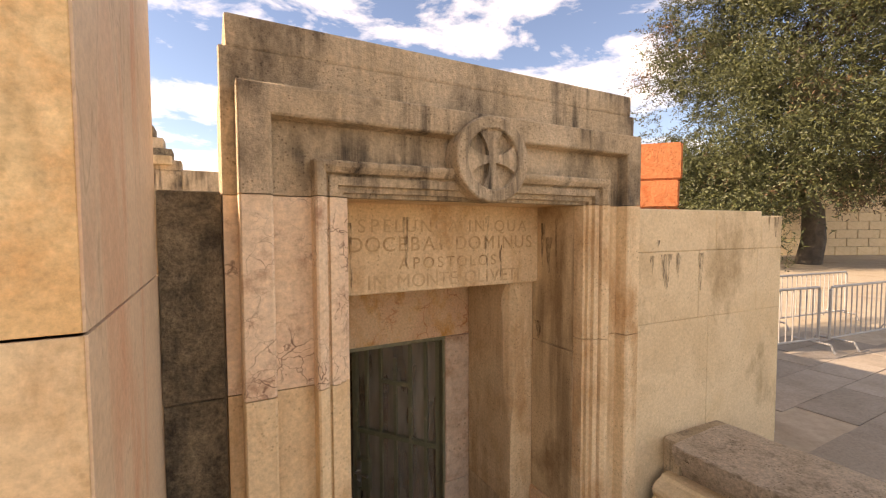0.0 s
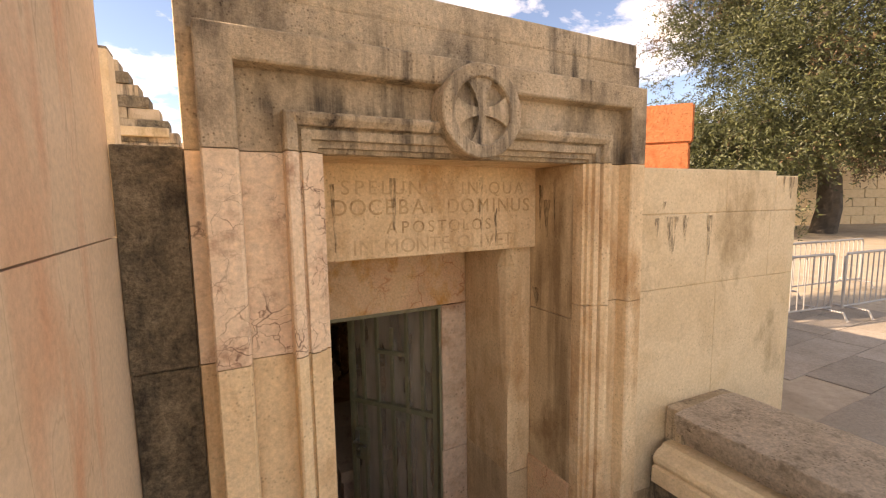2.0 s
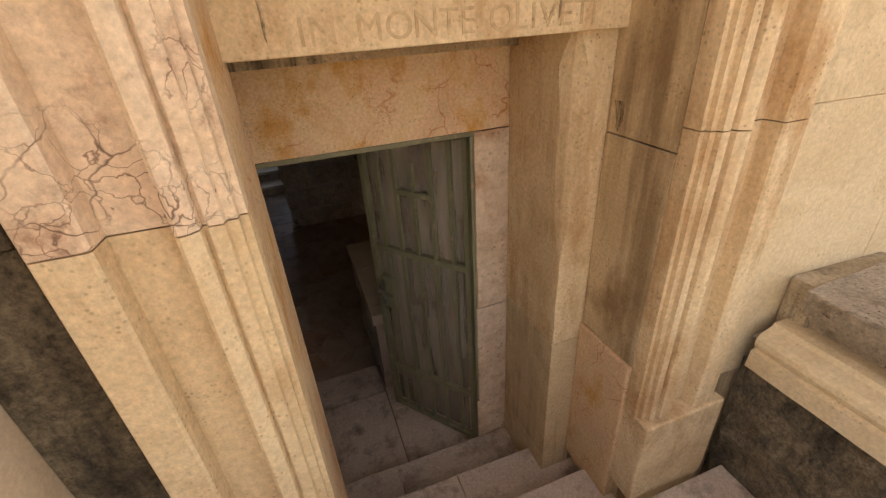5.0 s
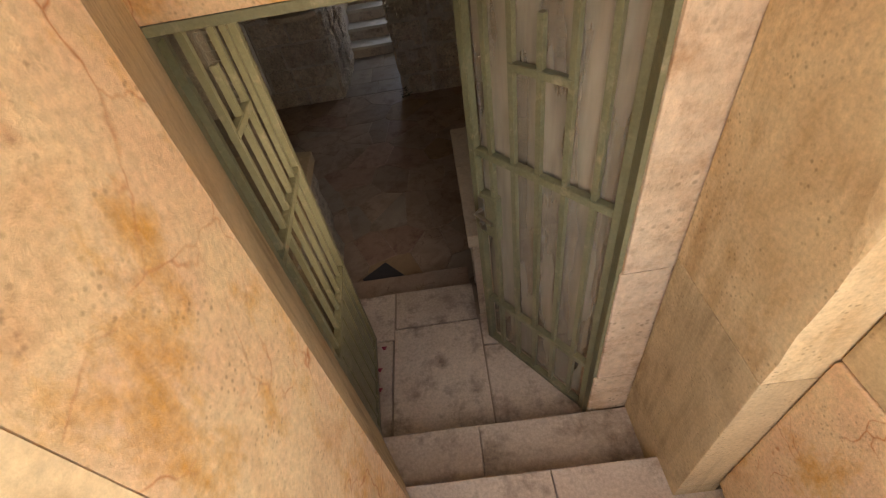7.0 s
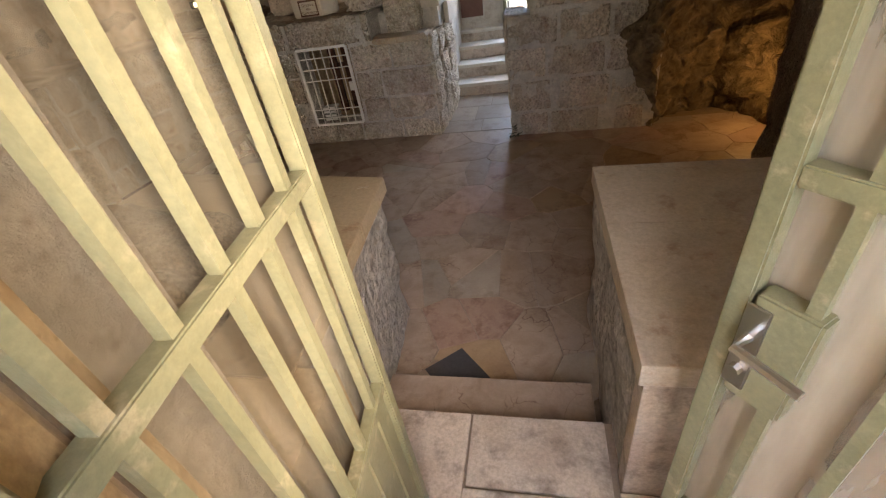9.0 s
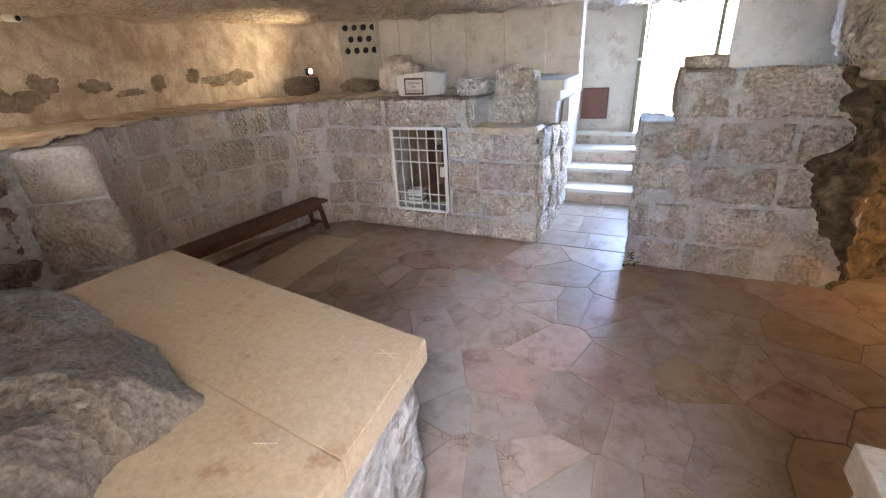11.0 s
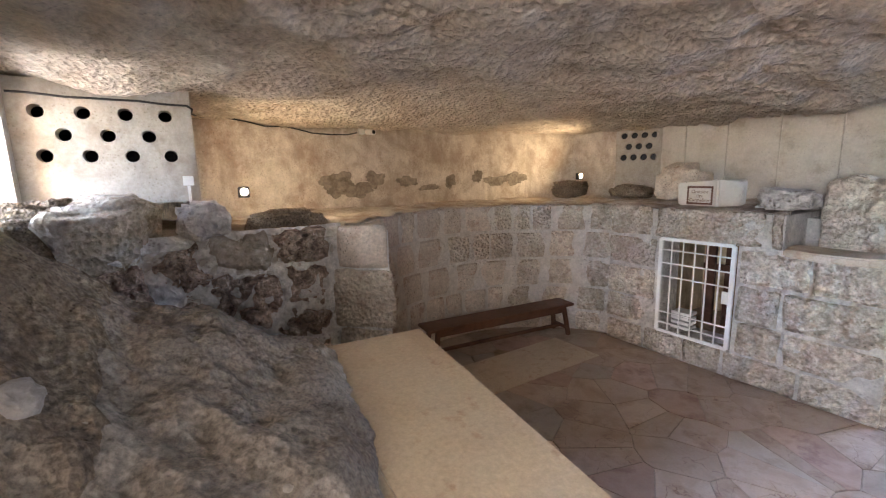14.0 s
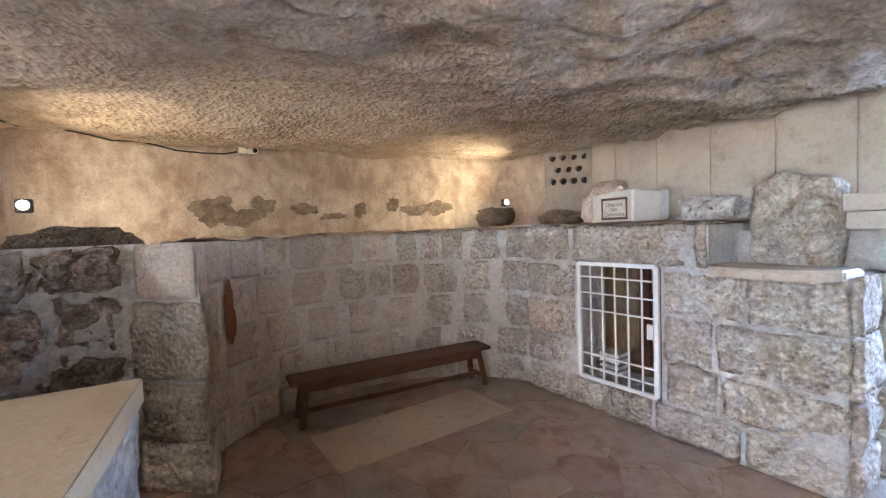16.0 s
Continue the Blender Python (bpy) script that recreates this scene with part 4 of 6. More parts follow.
structure("courtyard", boxed((-6.2, 10.86, -1.2), (3.8, 17, -0.98)), M_OUTPAVE, "sunlit paved courtyard outside the doorway", "floor")
bm = bmesh.new()
for lo, hi in (((-6.3, 10.9, -1.2), (-6.2, 17, GROUND)), ((3.75, 10.9, -1.2), (3.85, 17, GROUND)), ((-6.2, 16.9, -1.2), (3.8, 17, GROUND)), ((-6.2, 2.4, -2), (-5.6, 10.9, 1.15))):
    box(bm, lo, hi)
structure("courtyard_wall", bm, M_WALLR, "retaining wall round the courtyard", "wall")

# unseen walls added to keep the sun off the alcove steps
structure("courtyard_side_wall", box(boxed((-1.5, 10.862, -0.98), (-1.15, 15.5, 2.3)), (-6.2, 10.56, -1.9), (-0.822, 10.858, 1.12)), M_WALLR, "unseen added wall that keeps sun off the north steps", "wall")

# ---- gate ----


def gate_leaf(name, hinge, free, z0, z1, label, lock, low):
    """A steel gate leaf: square frame, three rails, upright bars, a sheet behind, a lock box."""
    h, f = Vector((*hinge, 0)), Vector((*free, 0))
    way = (f - h).normalized()
    width = (f - h).length
    side = Vector((way.y, -way.x, 0))
    root = thing(name, label, "gate", (*hinge, z0))

    def at(u, z, d=0.0):
        p = h + way * u + side * d
        return Vector((p.x, p.y, z))
    for u in (0.02, width - 0.02):
        part("stile", beam(bmesh.new(), at(u, z0), at(u, z1), 0.04, 0.04, side, 0.004), M_GREEN, root)
    rails = [z0 + 0.02, z0 + low, z0 + 1.42, z0 + 1.82, z1 - 0.02]
    for n, z in enumerate(rails):
        if n == 3:
            part("rail", beam(bmesh.new(), at(width * 0.32, z), at(width * 0.68, z), 0.03, 0.03, side, 0.003), M_GREEN, root)
        else:
            part("rail", beam(bmesh.new(), at(0.04, z), at(width - 0.04, z), 0.035, 0.035, side, 0.003), M_GREEN, root)
    count = 6
    for k in range(1, count):
        u = width * k / count
        lo, hi = z0 + 0.03, z1 - 0.03
        if k == 3:
            hi = z0 + 2.0
        part("bar", beam(bmesh.new(), at(u, lo), at(u, hi), 0.022, 0.022, side), M_GREEN, root)
    if lock < 0:
        part("kick_plate", beam(bmesh.new(), at(0.03, z0 + low / 2), at(width - 0.03, z0 + low / 2), 0.006, low - 0.04, (0, 0, 1)), M_GREEN, root)
    bm = bmesh.new()
    beam(bm, at(0.03, (z0 + z1) / 2, 0.035 * lock), at(width - 0.03, (z0 + z1) / 2, 0.035 * lock), 0.004, z1 - z0 - 0.06, (0, 0, 1))
    sheet_ob = part("sheet", bm, M_SHEET[lock], root, "smoky clear sheet fixed behind the bars")
    sheet_ob.visible_shadow = False
    if lock > 0:
        u, z = width - 0.06, z0 + 1.09
        box_ob = part("lock_case", beam(bmesh.new(), at(u - 0.035, z - 0.13), at(u - 0.035, z + 0.12), 0.10, 0.045, side, 0.005), M_GREEN, root)
        part("lock_plate", beam(bmesh.new(), at(u, z - 0.10, -0.027), at(u, z + 0.10, -0.027), 0.04, 0.006, side, 0.002), M_STEEL, box_ob, "steel lock plate")
        part("handle", tube(bmesh.new(), [at(u, z + 0.03, -0.03), at(u, z + 0.03, -0.07), at(u - 0.11, z + 0.025, -0.075)], 0.009), M_STEEL, box_ob, "steel lever handle")
        part("key_cylinder", tube(bmesh.new(), [at(u, z - 0.05, -0.03), at(u, z - 0.05, -0.045)], 0.012), M_STEEL, box_ob)
    for z in (z0 + 0.3, z1 - 0.3):
        part("hinge", tube(bmesh.new(), [at(-0.012, z - 0.05), at(-0.012, z + 0.05)], 0.012), M_GREEN, root)
    return root


def smoky(lo, hi):
    m = bpy.data.materials.new("smoky_clear_sheet")
    m.use_nodes = True
    t = m.node_tree
    bs = t.nodes["Principled BSDF"]
    bs.inputs["Base Color"].default_value, bs.inputs["Roughness"].default_value = (0.66, 0.58, 0.46, 1), 0.22
    tr, mx = t.nodes.new("ShaderNodeBsdfTransparent"), t.nodes.new("ShaderNodeMixShader")
    tr.inputs["Color"].default_value = (0.85, 0.83, 0.80, 1)
    tc, stretch, dust, level = t.nodes.new("ShaderNodeTexCoord"), t.nodes.new("ShaderNodeMapping"), t.nodes.new("ShaderNodeTexNoise"), t.nodes.new("ShaderNodeMapRange")
    stretch.inputs["Scale"].default_value = (1.0, 1.0, 0.15)
    dust.inputs["Scale"].default_value, dust.inputs["Detail"].default_value = 9.0, 6.0
    level.inputs[1].default_value, level.inputs[2].default_value, level.inputs[3].default_value, level.inputs[4].default_value = 0.35, 0.68, lo, hi
    t.links.new(tc.outputs["Object"], stretch.inputs["Vector"])
    t.links.new(stretch.outputs["Vector"], dust.inputs["Vector"])
    t.links.new(dust.outputs["Fac"], level.inputs[0])
    t.links.new(level.outputs[0], mx.inputs[0])
    t.links.new(tr.outputs[0], mx.inputs[1])
    t.links.new(bs.outputs[0], mx.inputs[2])
    t.links.new(mx.outputs[0], t.nodes["Material Output"].inputs["Surface"])
    return m


# dust also paints brightness: more on the right sheet, less on the left
M_SHEET = {1: smoky(0.24, 0.58), -1: smoky(0.02, 0.16)}
gate_leaf("gate_leaf", (1.395, 2.545), (0.945, 3.12), -1.435, 0.755, "olive green steel gate leaf, open, with barred sheet and lever lock", 1, 0.43)
gate_leaf("gate_leaf", (0.215, 2.52), (0.155, 3.20), -1.435, 0.755, "olive green steel gate leaf, open against the wall", -1, 0.77)
frame_root = thing("steel_surround", "olive green steel frame lining the gate opening", "gate frame", (0.8, 2.5, -1.4))
part("head_bar", boxed((0.26, 2.485, 0.752), (1.41, 2.525, 0.774), 0.003), M_GREEN, frame_root)
part("post", boxed((1.372, 2.49, -1.44), (1.392, 2.54, 0.75), 0.003), M_GREEN, frame_root)

# ---- low walls flanking the entry ----


def slab_bench():
    root = thing("stone_slab_table", "long low wall topped with smooth cream slabs", "stone slab", (-1.0, 4.2, FLOOR))
    bm = prism([(-0.205, 4.0515), (-0.235, 4.555), (-1.88, 4.80), (-1.94, 4.2), (-0.78, 4.1215)], -0.80, -0.71)
    bmesh.ops.bevel(bm, geom=bm.edges[:], offset=0.004, segments=2, affect="EDGES")
    part("slab", bm, M_SLAB, root)
    bm = prism([(-0.155, 3.2), (-0.203, 4.0500), (-0.78, 4.120), (-1.94, 4.194), (-1.94, 3.2)], -0.80, -0.711)
    bmesh.ops.bevel(bm, geom=bm.edges[:], offset=0.004, segments=2, affect="EDGES")
    part("slab", bm, M_SLAB, root)
    plan = [(-0.19, 3.2), (-0.27, 4.52), (-1.86, 4.76), (-1.9, 3.2)]

    def place(u, v):
        k = u * 3
        i = min(int(k), 2)
        a, b = plan[i], plan[i + 1]
        x, y, z = a[0] + (b[0] - a[0]) * (k - i), a[1] + (b[1] - a[1]) * (k - i), FLOOR - 0.03 + 0.945 * v
        return (x + rough((x, y, z), 3.5, 0.035), y + rough((y, z, x), 3.5, 0.035), z)
    part("rubble_base", sheet(90, 26, place), M_BASE, root, "rough whitened rubble base", smooth=True)
    for x, y in ((-0.42, 4.02), (-0.32, 4.44)):
        for k in (1, -1):
            part("scratch_mark", beam(bmesh.new(), (x - 0.03, y + 0.012 * k, -0.7085), (x + 0.03, y - 0.012 * k, -0.7085), 0.0025, 0.003), M_FLOORSLAB, root)
    return root


slab_bench()


def side_block():
    root = thing("stone_side_block", "low block of cream stone beside the entry steps", "stone block", (1.2, 3.9, FLOOR))
    for n, (y0, y1) in enumerate(((3.302, 4.02), (4.0215, 4.545))):
        # paler than the slab table: skylight on these tops is put into the colour
        part("slab", boxed((0.88, y0, -0.80), (1.75, y1, -0.71), 0.006), M_FLOORSLAB, root)
    part("front_slab", boxed((0.90, 3.315, -1.72), (1.73, 3.40, -0.802), 0.006), M_STEP, root)

    def place(u, v):
        pts = [(0.91, 3.40), (0.91, 4.52), (1.72, 4.52), (1.72, 3.40)]
        k = u * 3
        i = min(int(k), 2)
        a, b = pts[i], pts[i + 1]
        x, y, z = a[0] + (b[0] - a[0]) * (k - i), a[1] + (b[1] - a[1]) * (k - i), FLOOR - 0.03 + 0.945 * v
        return (x + rough((x, y, z), 3, 0.025), y + rough((y, z, x), 3, 0.025), z)
    part("rubble_base", sheet(60, 20, place), M_BASE, root, smooth=True)


side_block()


def rock_mound():
    """Two masses of natural rock: a high pitted hump and a lower grey lobe that runs out on the slab."""
    HY = [(2.6, 0.84), (3.1, 0.76), (3.27, 0.66), (3.42, 0.48), (3.55, 0.34), (3.8, 0.27), (3.96, 0.14), (4.2, 0.05), (4.36, -0.05)]
    root = thing("rock_outcrop", "grey-brown natural rock mass resting on the slab", "rock", (-1.8, 3.5, -0.72))

    def height(x, y, hump):
        east = -0.70 + 0.10 * (4.1 - y) + rough((y, 0, 0), 4, 0.06)
        north = 4.11 + 0.22 * min(1, (-0.75 - x) / 1.1) + rough((x, 0, 0), 3, 0.06)
        rim = max(0.0, min(1.0, (east - x) / 0.12)) ** 0.5 * max(0.0, min(1.0, (north - y) / 0.10)) ** 0.5
        body = lerp(y, HY) * lerp(east - x, [(-0.1, 0.1), (0.05, 0.30), (0.4, 0.62), (0.95, 1.0), (1.2, 0.95), (1.7, 0.55), (2.4, 0.2)])
        crag = abs(rough((x * 1.3, y, 6), 3.0, 0.05)) if hump else abs(rough((x * 0.6 + y, (y - x) * 1.8, 6), 2.5, 0.035))
        fine = rough((x, y, 7), 13, 0.010 if hump else 0.006) + rough((x, y, 3), 30, 0.004 if hump else 0.003)
        z = -0.735 - 0.75 * max(0.0, min(1.0, (-1.95 - x) / 0.7)) + rim * (0.03 + max(0.0, body) + rough((x, y, 2), 1.7, 0.07) + rough((x, y, 0), 5, 0.03) - crag + 0.02 + fine)
        return z

    def hump(u, v):
        x, y = -3.15 + 2.62 * u, 2.85 + 0.92 * v
        edge = 3.47 + rough((x, 0, 5), 2.2, 0.10)
        k = max(0.0, min(1.0, (y - edge) / 0.12))
        return (x, y - 0.03 * k, height(x, y, True) + 0.03 - 0.35 * k * k)

    def lobe(u, v):
        x, y = -3.15 + 2.62 * u, 3.25 + 1.22 * v
        return (x, y, height(x, y, False) - 0.15 * max(0.0, (3.38 - y) / 0.13))
    part("pitted_hump", sheet(230, 90, hump), M_ROCK, root, "brown pitted rock hump", smooth=True)
    part("grey_lobe", sheet(230, 120, lobe), M_ROCKGREY, root, "smoother grey rock lobe", smooth=True)
    for x, y, w, seed in ((-1.08, 3.36, 0.13, 3.0), (-0.82, 3.86, 0.025, 1.0)):
        bm = bmesh.new()
        bmesh.ops.create_icosphere(bm, subdivisions=3, radius=w / 2)
        z = height(x, y, y < 3.5) - (0.015 if y < 3.5 else 0.0)
        for v in bm.verts:
            d = v.co.normalized()
            v.co = Vector((x, y, z)) + Vector((v.co.x, v.co.y, v.co.z * 0.7)) * (1 + rough(d, 2.2, 0.25, seed))
        part("embedded_stone", bm, M_PALECHIP, root, "pale stone set in the rock", smooth=True)


rock_mound()

# ---- barred window ----


def grille():
    root = thing("barred_window", "white-painted steel grille over a small opening", "grille", (-1.93, 7.77, -1.46))
    x0, x1, z0, z1, y = -2.26, -1.605, -1.47, -0.535, 7.765
    for a, b in (((x0, y, z0), (x0, y, z1)), ((x1, y, z0), (x1, y, z1)), ((x0, y, z0), (x1, y, z0)), ((x0, y, z1), (x1, y, z1))):
        part("frame_bar", beam(bmesh.new(), a, b, 0.036, 0.03, (0, 1, 0) if a[2] != b[2] else (0, 0, 1), 0.004), M_WHITEPAINT, root)
    for k in range(1, 6):
        x = x0 + (x1 - x0) * k / 6
        part("upright_bar", beam(bmesh.new(), (x, y, z0), (x, y, z1), 0.011, 0.011, (0, 1, 0)), M_WHITEPAINT, root)
    for z in (z1 - 0.105, z1 - 0.235, z1 - 0.37, z0 + 0.20, z0 + 0.09):
        part("cross_bar", beam(bmesh.new(), (x0, y - 0.008, z), (x1, y - 0.008, z), 0.011, 0.011), M_WHITEPAINT, root)
    part("lock_plate", boxed((x1 - 0.07, y - 0.012, -1.06), (x1 - 0.02, y + 0.01, -0.95), 0.003), M_WHITEPAINT, root)
    # shallow store behind the bars, its dimness put into a brown stone colour
    bm = bmesh.new()
    for lo, hi in (((-2.5, 9.10, -1.9), (-1.3, 9.2, -0.3)), ((-2.55, 8.2, -1.9), (-2.5, 9.2, -0.3)), ((-1.58, 8.2, -1.9), (-1.5, 9.2, -0.3)), ((-2.5, 8.2, -1.62), (-1.5, 9.2, -1.55)), ((-2.5, 8.2, -0.35), (-1.5, 9.2, -0.3))):
        box(bm, lo, hi)
    structure("niche", bm, M_BROWN, "space behind the bars, its dimness in brown stone colour", "niche")
    screen = thing("folding_screen", "dark brown wooden boards standing behind the bars", "boards", (-1.9, 8.7, -1.55))
    for k, (x, w) in enumerate(((-2.22, 0.10), (-2.04, 0.07), (-1.90, 0.09), (-1.72, 0.08))):
        part("board", boxed((x, 8.55 + 0.05 * k, -1.55), (x + w, 8.60 + 0.05 * k, -0.42), 0.006), M_DARKWOOD, screen)
    part("rail", boxed((-2.25, 8.58, -0.95), (-1.6, 8.62, -0.88), 0.004), M_DARKWOOD, screen)
    crate = thing("slatted_crate", "small white slatted plastic crate", "crate", (-2.16, 8.0, -1.5))
    for k in range(5):
        part("slat", boxed((-2.25, 8.0, -1.545 + 0.05 * k), (-2.07, 8.16, -1.515 + 0.05 * k), 0.004), M_WHITEPAINT, crate)


grille()

# ---- bench ----


def bench():
    a, b = Vector((-3.42, 5.68, 0)), Vector((-3.22, 7.50, 0))
    way = (b - a).normalized()
    side = Vector((way.y, -way.x, 0))
    L = (b - a).length
    root = thing("wooden_bench", "long dark-stained wooden bench with splayed legs and a stretcher", "bench", ((a + b) / 2 + Vector((0, 0, FLOOR)))[:])

    def at(u, s, z):
        p = a + way * u + side * s
        return Vector((p.x, p.y, z))
    part("seat", beam(bmesh.new(), at(0, 0, -1.365), at(L, 0, -1.365), 0.27, 0.032, (0, 0, 1), 0.006), M_DARKWOOD, root)
    for s in (-0.10, 0.10):
        part("apron", beam(bmesh.new(), at(0.1, s, -1.415), at(L - 0.1, s, -1.415), 0.022, 0.065, (0, 0, 1), 0.003), M_DARKWOOD, root)
    for u, lean in ((0.12, -0.05), (L - 0.12, 0.05)):
        for s in (-1, 1):
            part("leg", beam(bmesh.new(), at(u + lean, 0.125 * s, FLOOR), at(u, 0.095 * s, -1.382), 0.045, 0.04, tuple(side), 0.004), M_DARKWOOD, root)
        part("end_rail", beam(bmesh.new(), at(u + lean * 0.7, -0.11, -1.63), at(u + lean * 0.7, 0.11, -1.63), 0.03, 0.035, (0, 0, 1), 0.003), M_DARKWOOD, root)
    part("stretcher", beam(bmesh.new(), at(0.1, 0, -1.63), at(L - 0.1, 0, -1.63), 0.03, 0.035, (0, 0, 1), 0.003), M_DARKWOOD, root)


bench()

# ---- lamps, camera, cable and small fixtures ----


def spot_lamp(at, label):
    root = thing("floodlight", label, "lamp", at)
    x, y, z = at
    part("housing", boxed((x - 0.03, y - 0.042, z), (x + 0.025, y + 0.042, z + 0.088), 0.012), M_CABLE, root, "black lamp housing")
    part("face", tube(bmesh.new(), [(x + 0.026, y, z + 0.048), (x + 0.034, y, z + 0.048)], 0.030, 20), M_BULB, root, "bright warm lamp face")


spot_lamp((-3.66, 4.21, -0.01), "small lit floodlight resting on a stone")
spot_lamp((-3.90, 8.47, 0.03), "small lit floodlight resting on a boulder")


def security_camera(at, to, label):
    root = thing("security_camera", label, "camera", at)
    p, q = Vector(at), Vector(to)
    way = (q - p).normalized()
    part("body", tube(bmesh.new(), [p, p + way * 0.03, p + way * 0.13], 0.034, 18), M_WHITEPAINT, root)
    part("lens", tube(bmesh.new(), [p + way * 0.128, p + way * 0.136], 0.022, 16), M_BLACK, root, "black lens")
    part("junction_box", boxed((p.x - 0.04, p.y - 0.10, p.z - 0.03), (p.x + 0.01, p.y - 0.03, p.z + 0.04), 0.008), M_WHITEPAINT, root)


security_camera((-4.72, 5.74, 0.655), (-4.2, 5.85, 0.60), "small white bullet camera under the ceiling")
security_camera((-2.62, 2.95, 0.64), (-2.35, 3.3, 0.60), "white bullet camera in the corner")


def cable():
    pts = [(-3.62, 2.92, 0.70), (-3.62, 3.3, 0.69), (-3.62, 3.88, 0.68), (-3.66, 3.915, 0.66), (-4.2, 3.93, 0.69), (-4.72, 4.02, 0.745), (-4.73, 4.3, 0.735), (-4.73, 4.62, 0.675), (-4.74, 4.84, 0.68), (-4.74, 5.1, 0.63), (-4.74, 5.3, 0.615), (-4.74, 5.5, 0.62), (-4.72, 5.66, 0.655)]
    fine = []
    for a, b in zip(pts, pts[1:]):
        for k in range(4):
            p = Vector(a).lerp(Vector(b), k / 4)
            fine.append(p + Vector((0, 0, rough(p, 3, 0.012))))
    ob = new("cable", mesh(tube(bmesh.new(), fine, 0.008, 6), "cable", M_CABLE))
    tagged(ob, "black cable strung under the rock ceiling", "cable")


cable()
switch = thing("wall_socket", "white plastic socket on the plaster", "socket", (-3.64, 3.83, 0.0))
part("plate", boxed((-3.652, 3.80, 0.10), (-3.632, 3.87, 0.17), 0.004), M_WHITEPAINT, switch)
part("conduit", boxed((-3.650, 3.825, -0.04), (-3.638, 3.845, 0.098), 0.002), M_WHITEPAINT, switch)

hatch = thing("meter_cabinet", "rusty brown metal cabinet on the white wall", "cabinet", (-0.38, 10.5, -0.8))
part("body", boxed((-0.57, 10.47, -0.79), (-0.21, 10.558, -0.36), 0.006), M_BROWNBOX, hatch)
part("door", boxed((-0.555, 10.458, -0.775), (-0.225, 10.469, -0.375), 0.004), M_BROWNBOX, hatch)
door = thing("glazed_door", "tall grey-green steel door frame standing open to daylight", "door", (0.17, 10.5, -0.97))
part("door_post", boxed((0.13, 10.40, -0.97), (0.185, 10.56, 0.95), 0.006), M_GREEN, door)
part("door_post", boxed((1.03, 10.50, -0.97), (1.08, 10.56, 0.95), 0.006), M_GREEN, door)
part("door_edge", boxed((0.19, 10.60, -0.965), (0.225, 11.25, 0.94), 0.004), M_WHITEPAINT, door)
part("door_bolt", boxed((0.115, 10.385, -0.02), (0.20, 10.40, 0.02), 0.004), M_STEEL, door)

# ---- carved label stone and boulders on the ledge ----


def boulder(name, at, size, label, mat, seed, category="stone"):
    bm = bmesh.new()
    bmesh.ops.create_icosphere(bm, subdivisions=4, radius=0.5)
    for v in bm.verts:
        p = v.co.normalized()
        sq = Vector([math.copysign(abs(c) ** 0.6, c) for c in p])
        k = 0.5 * (0.85 + rough(p, 1.3, 0.30, seed) + rough(p, 4.5, 0.08, seed))
        v.co = Vector((sq.x * size[0] * k * 1.1, sq.y * size[1] * k * 1.1, max(-0.46 * size[2], sq.z * size[2] * k * 1.1)))
    ob = new(name, mesh(bm, name, mat, True))
    ob.location = (at[0], at[1], at[2] + 0.44 * size[2])
    return tagged(ob, label, category)


boulder("boulder", (-4.0, 8.38, -0.21), (0.5, 0.36, 0.25), "grey-brown boulder carrying the lamp", M_ROCK, 3)
boulder("boulder", (-3.35, 8.85, -0.22), (0.55, 0.3, 0.18), "low broken stone below the vent panel", M_ROCK, 8)
boulder("boulder", (-2.62, 8.75, -0.22), (0.55, 0.4, 0.42), "rounded stone against the panelled wall", M_SMOOTH, 12)
boulder("boulder", (-1.36, 8.05, -0.22), (0.42, 0.34, 0.19), "broken pale stone beside the label stone", M_BASE, 15)
boulder("boulder", (-3.30, 3.89, -0.27), (0.34, 0.31, 0.28), "pale squared stone on the rubble wall", M_BASE, 25)
boulder("boulder", (-3.52, 4.48, -0.29), (0.40, 0.55, 0.19), "brown stone behind the lamp", M_ROCK, 28)
boulder("boulder", (-3.36, 3.30, -0.50), (0.5, 0.66, 0.58), "rounded rock under the vent panel", M_ASHLAR, 33)
boulder("boulder", (-3.45, 2.95, -0.40), (0.5, 0.5, 0.48), "rounded rock in the corner", M_ROCK, 38)
boulder("boulder", (2.72, 6.05, -1.76), (0.75, 0.8, 1.7), "smooth upright boulder at the dark side", M_ROCK, 41)
boulder("boulder", (1.72, 7.42, -0.10), (0.7, 0.5, 0.9), "rough rock rising to the ceiling", M_ASHLAR, 45)


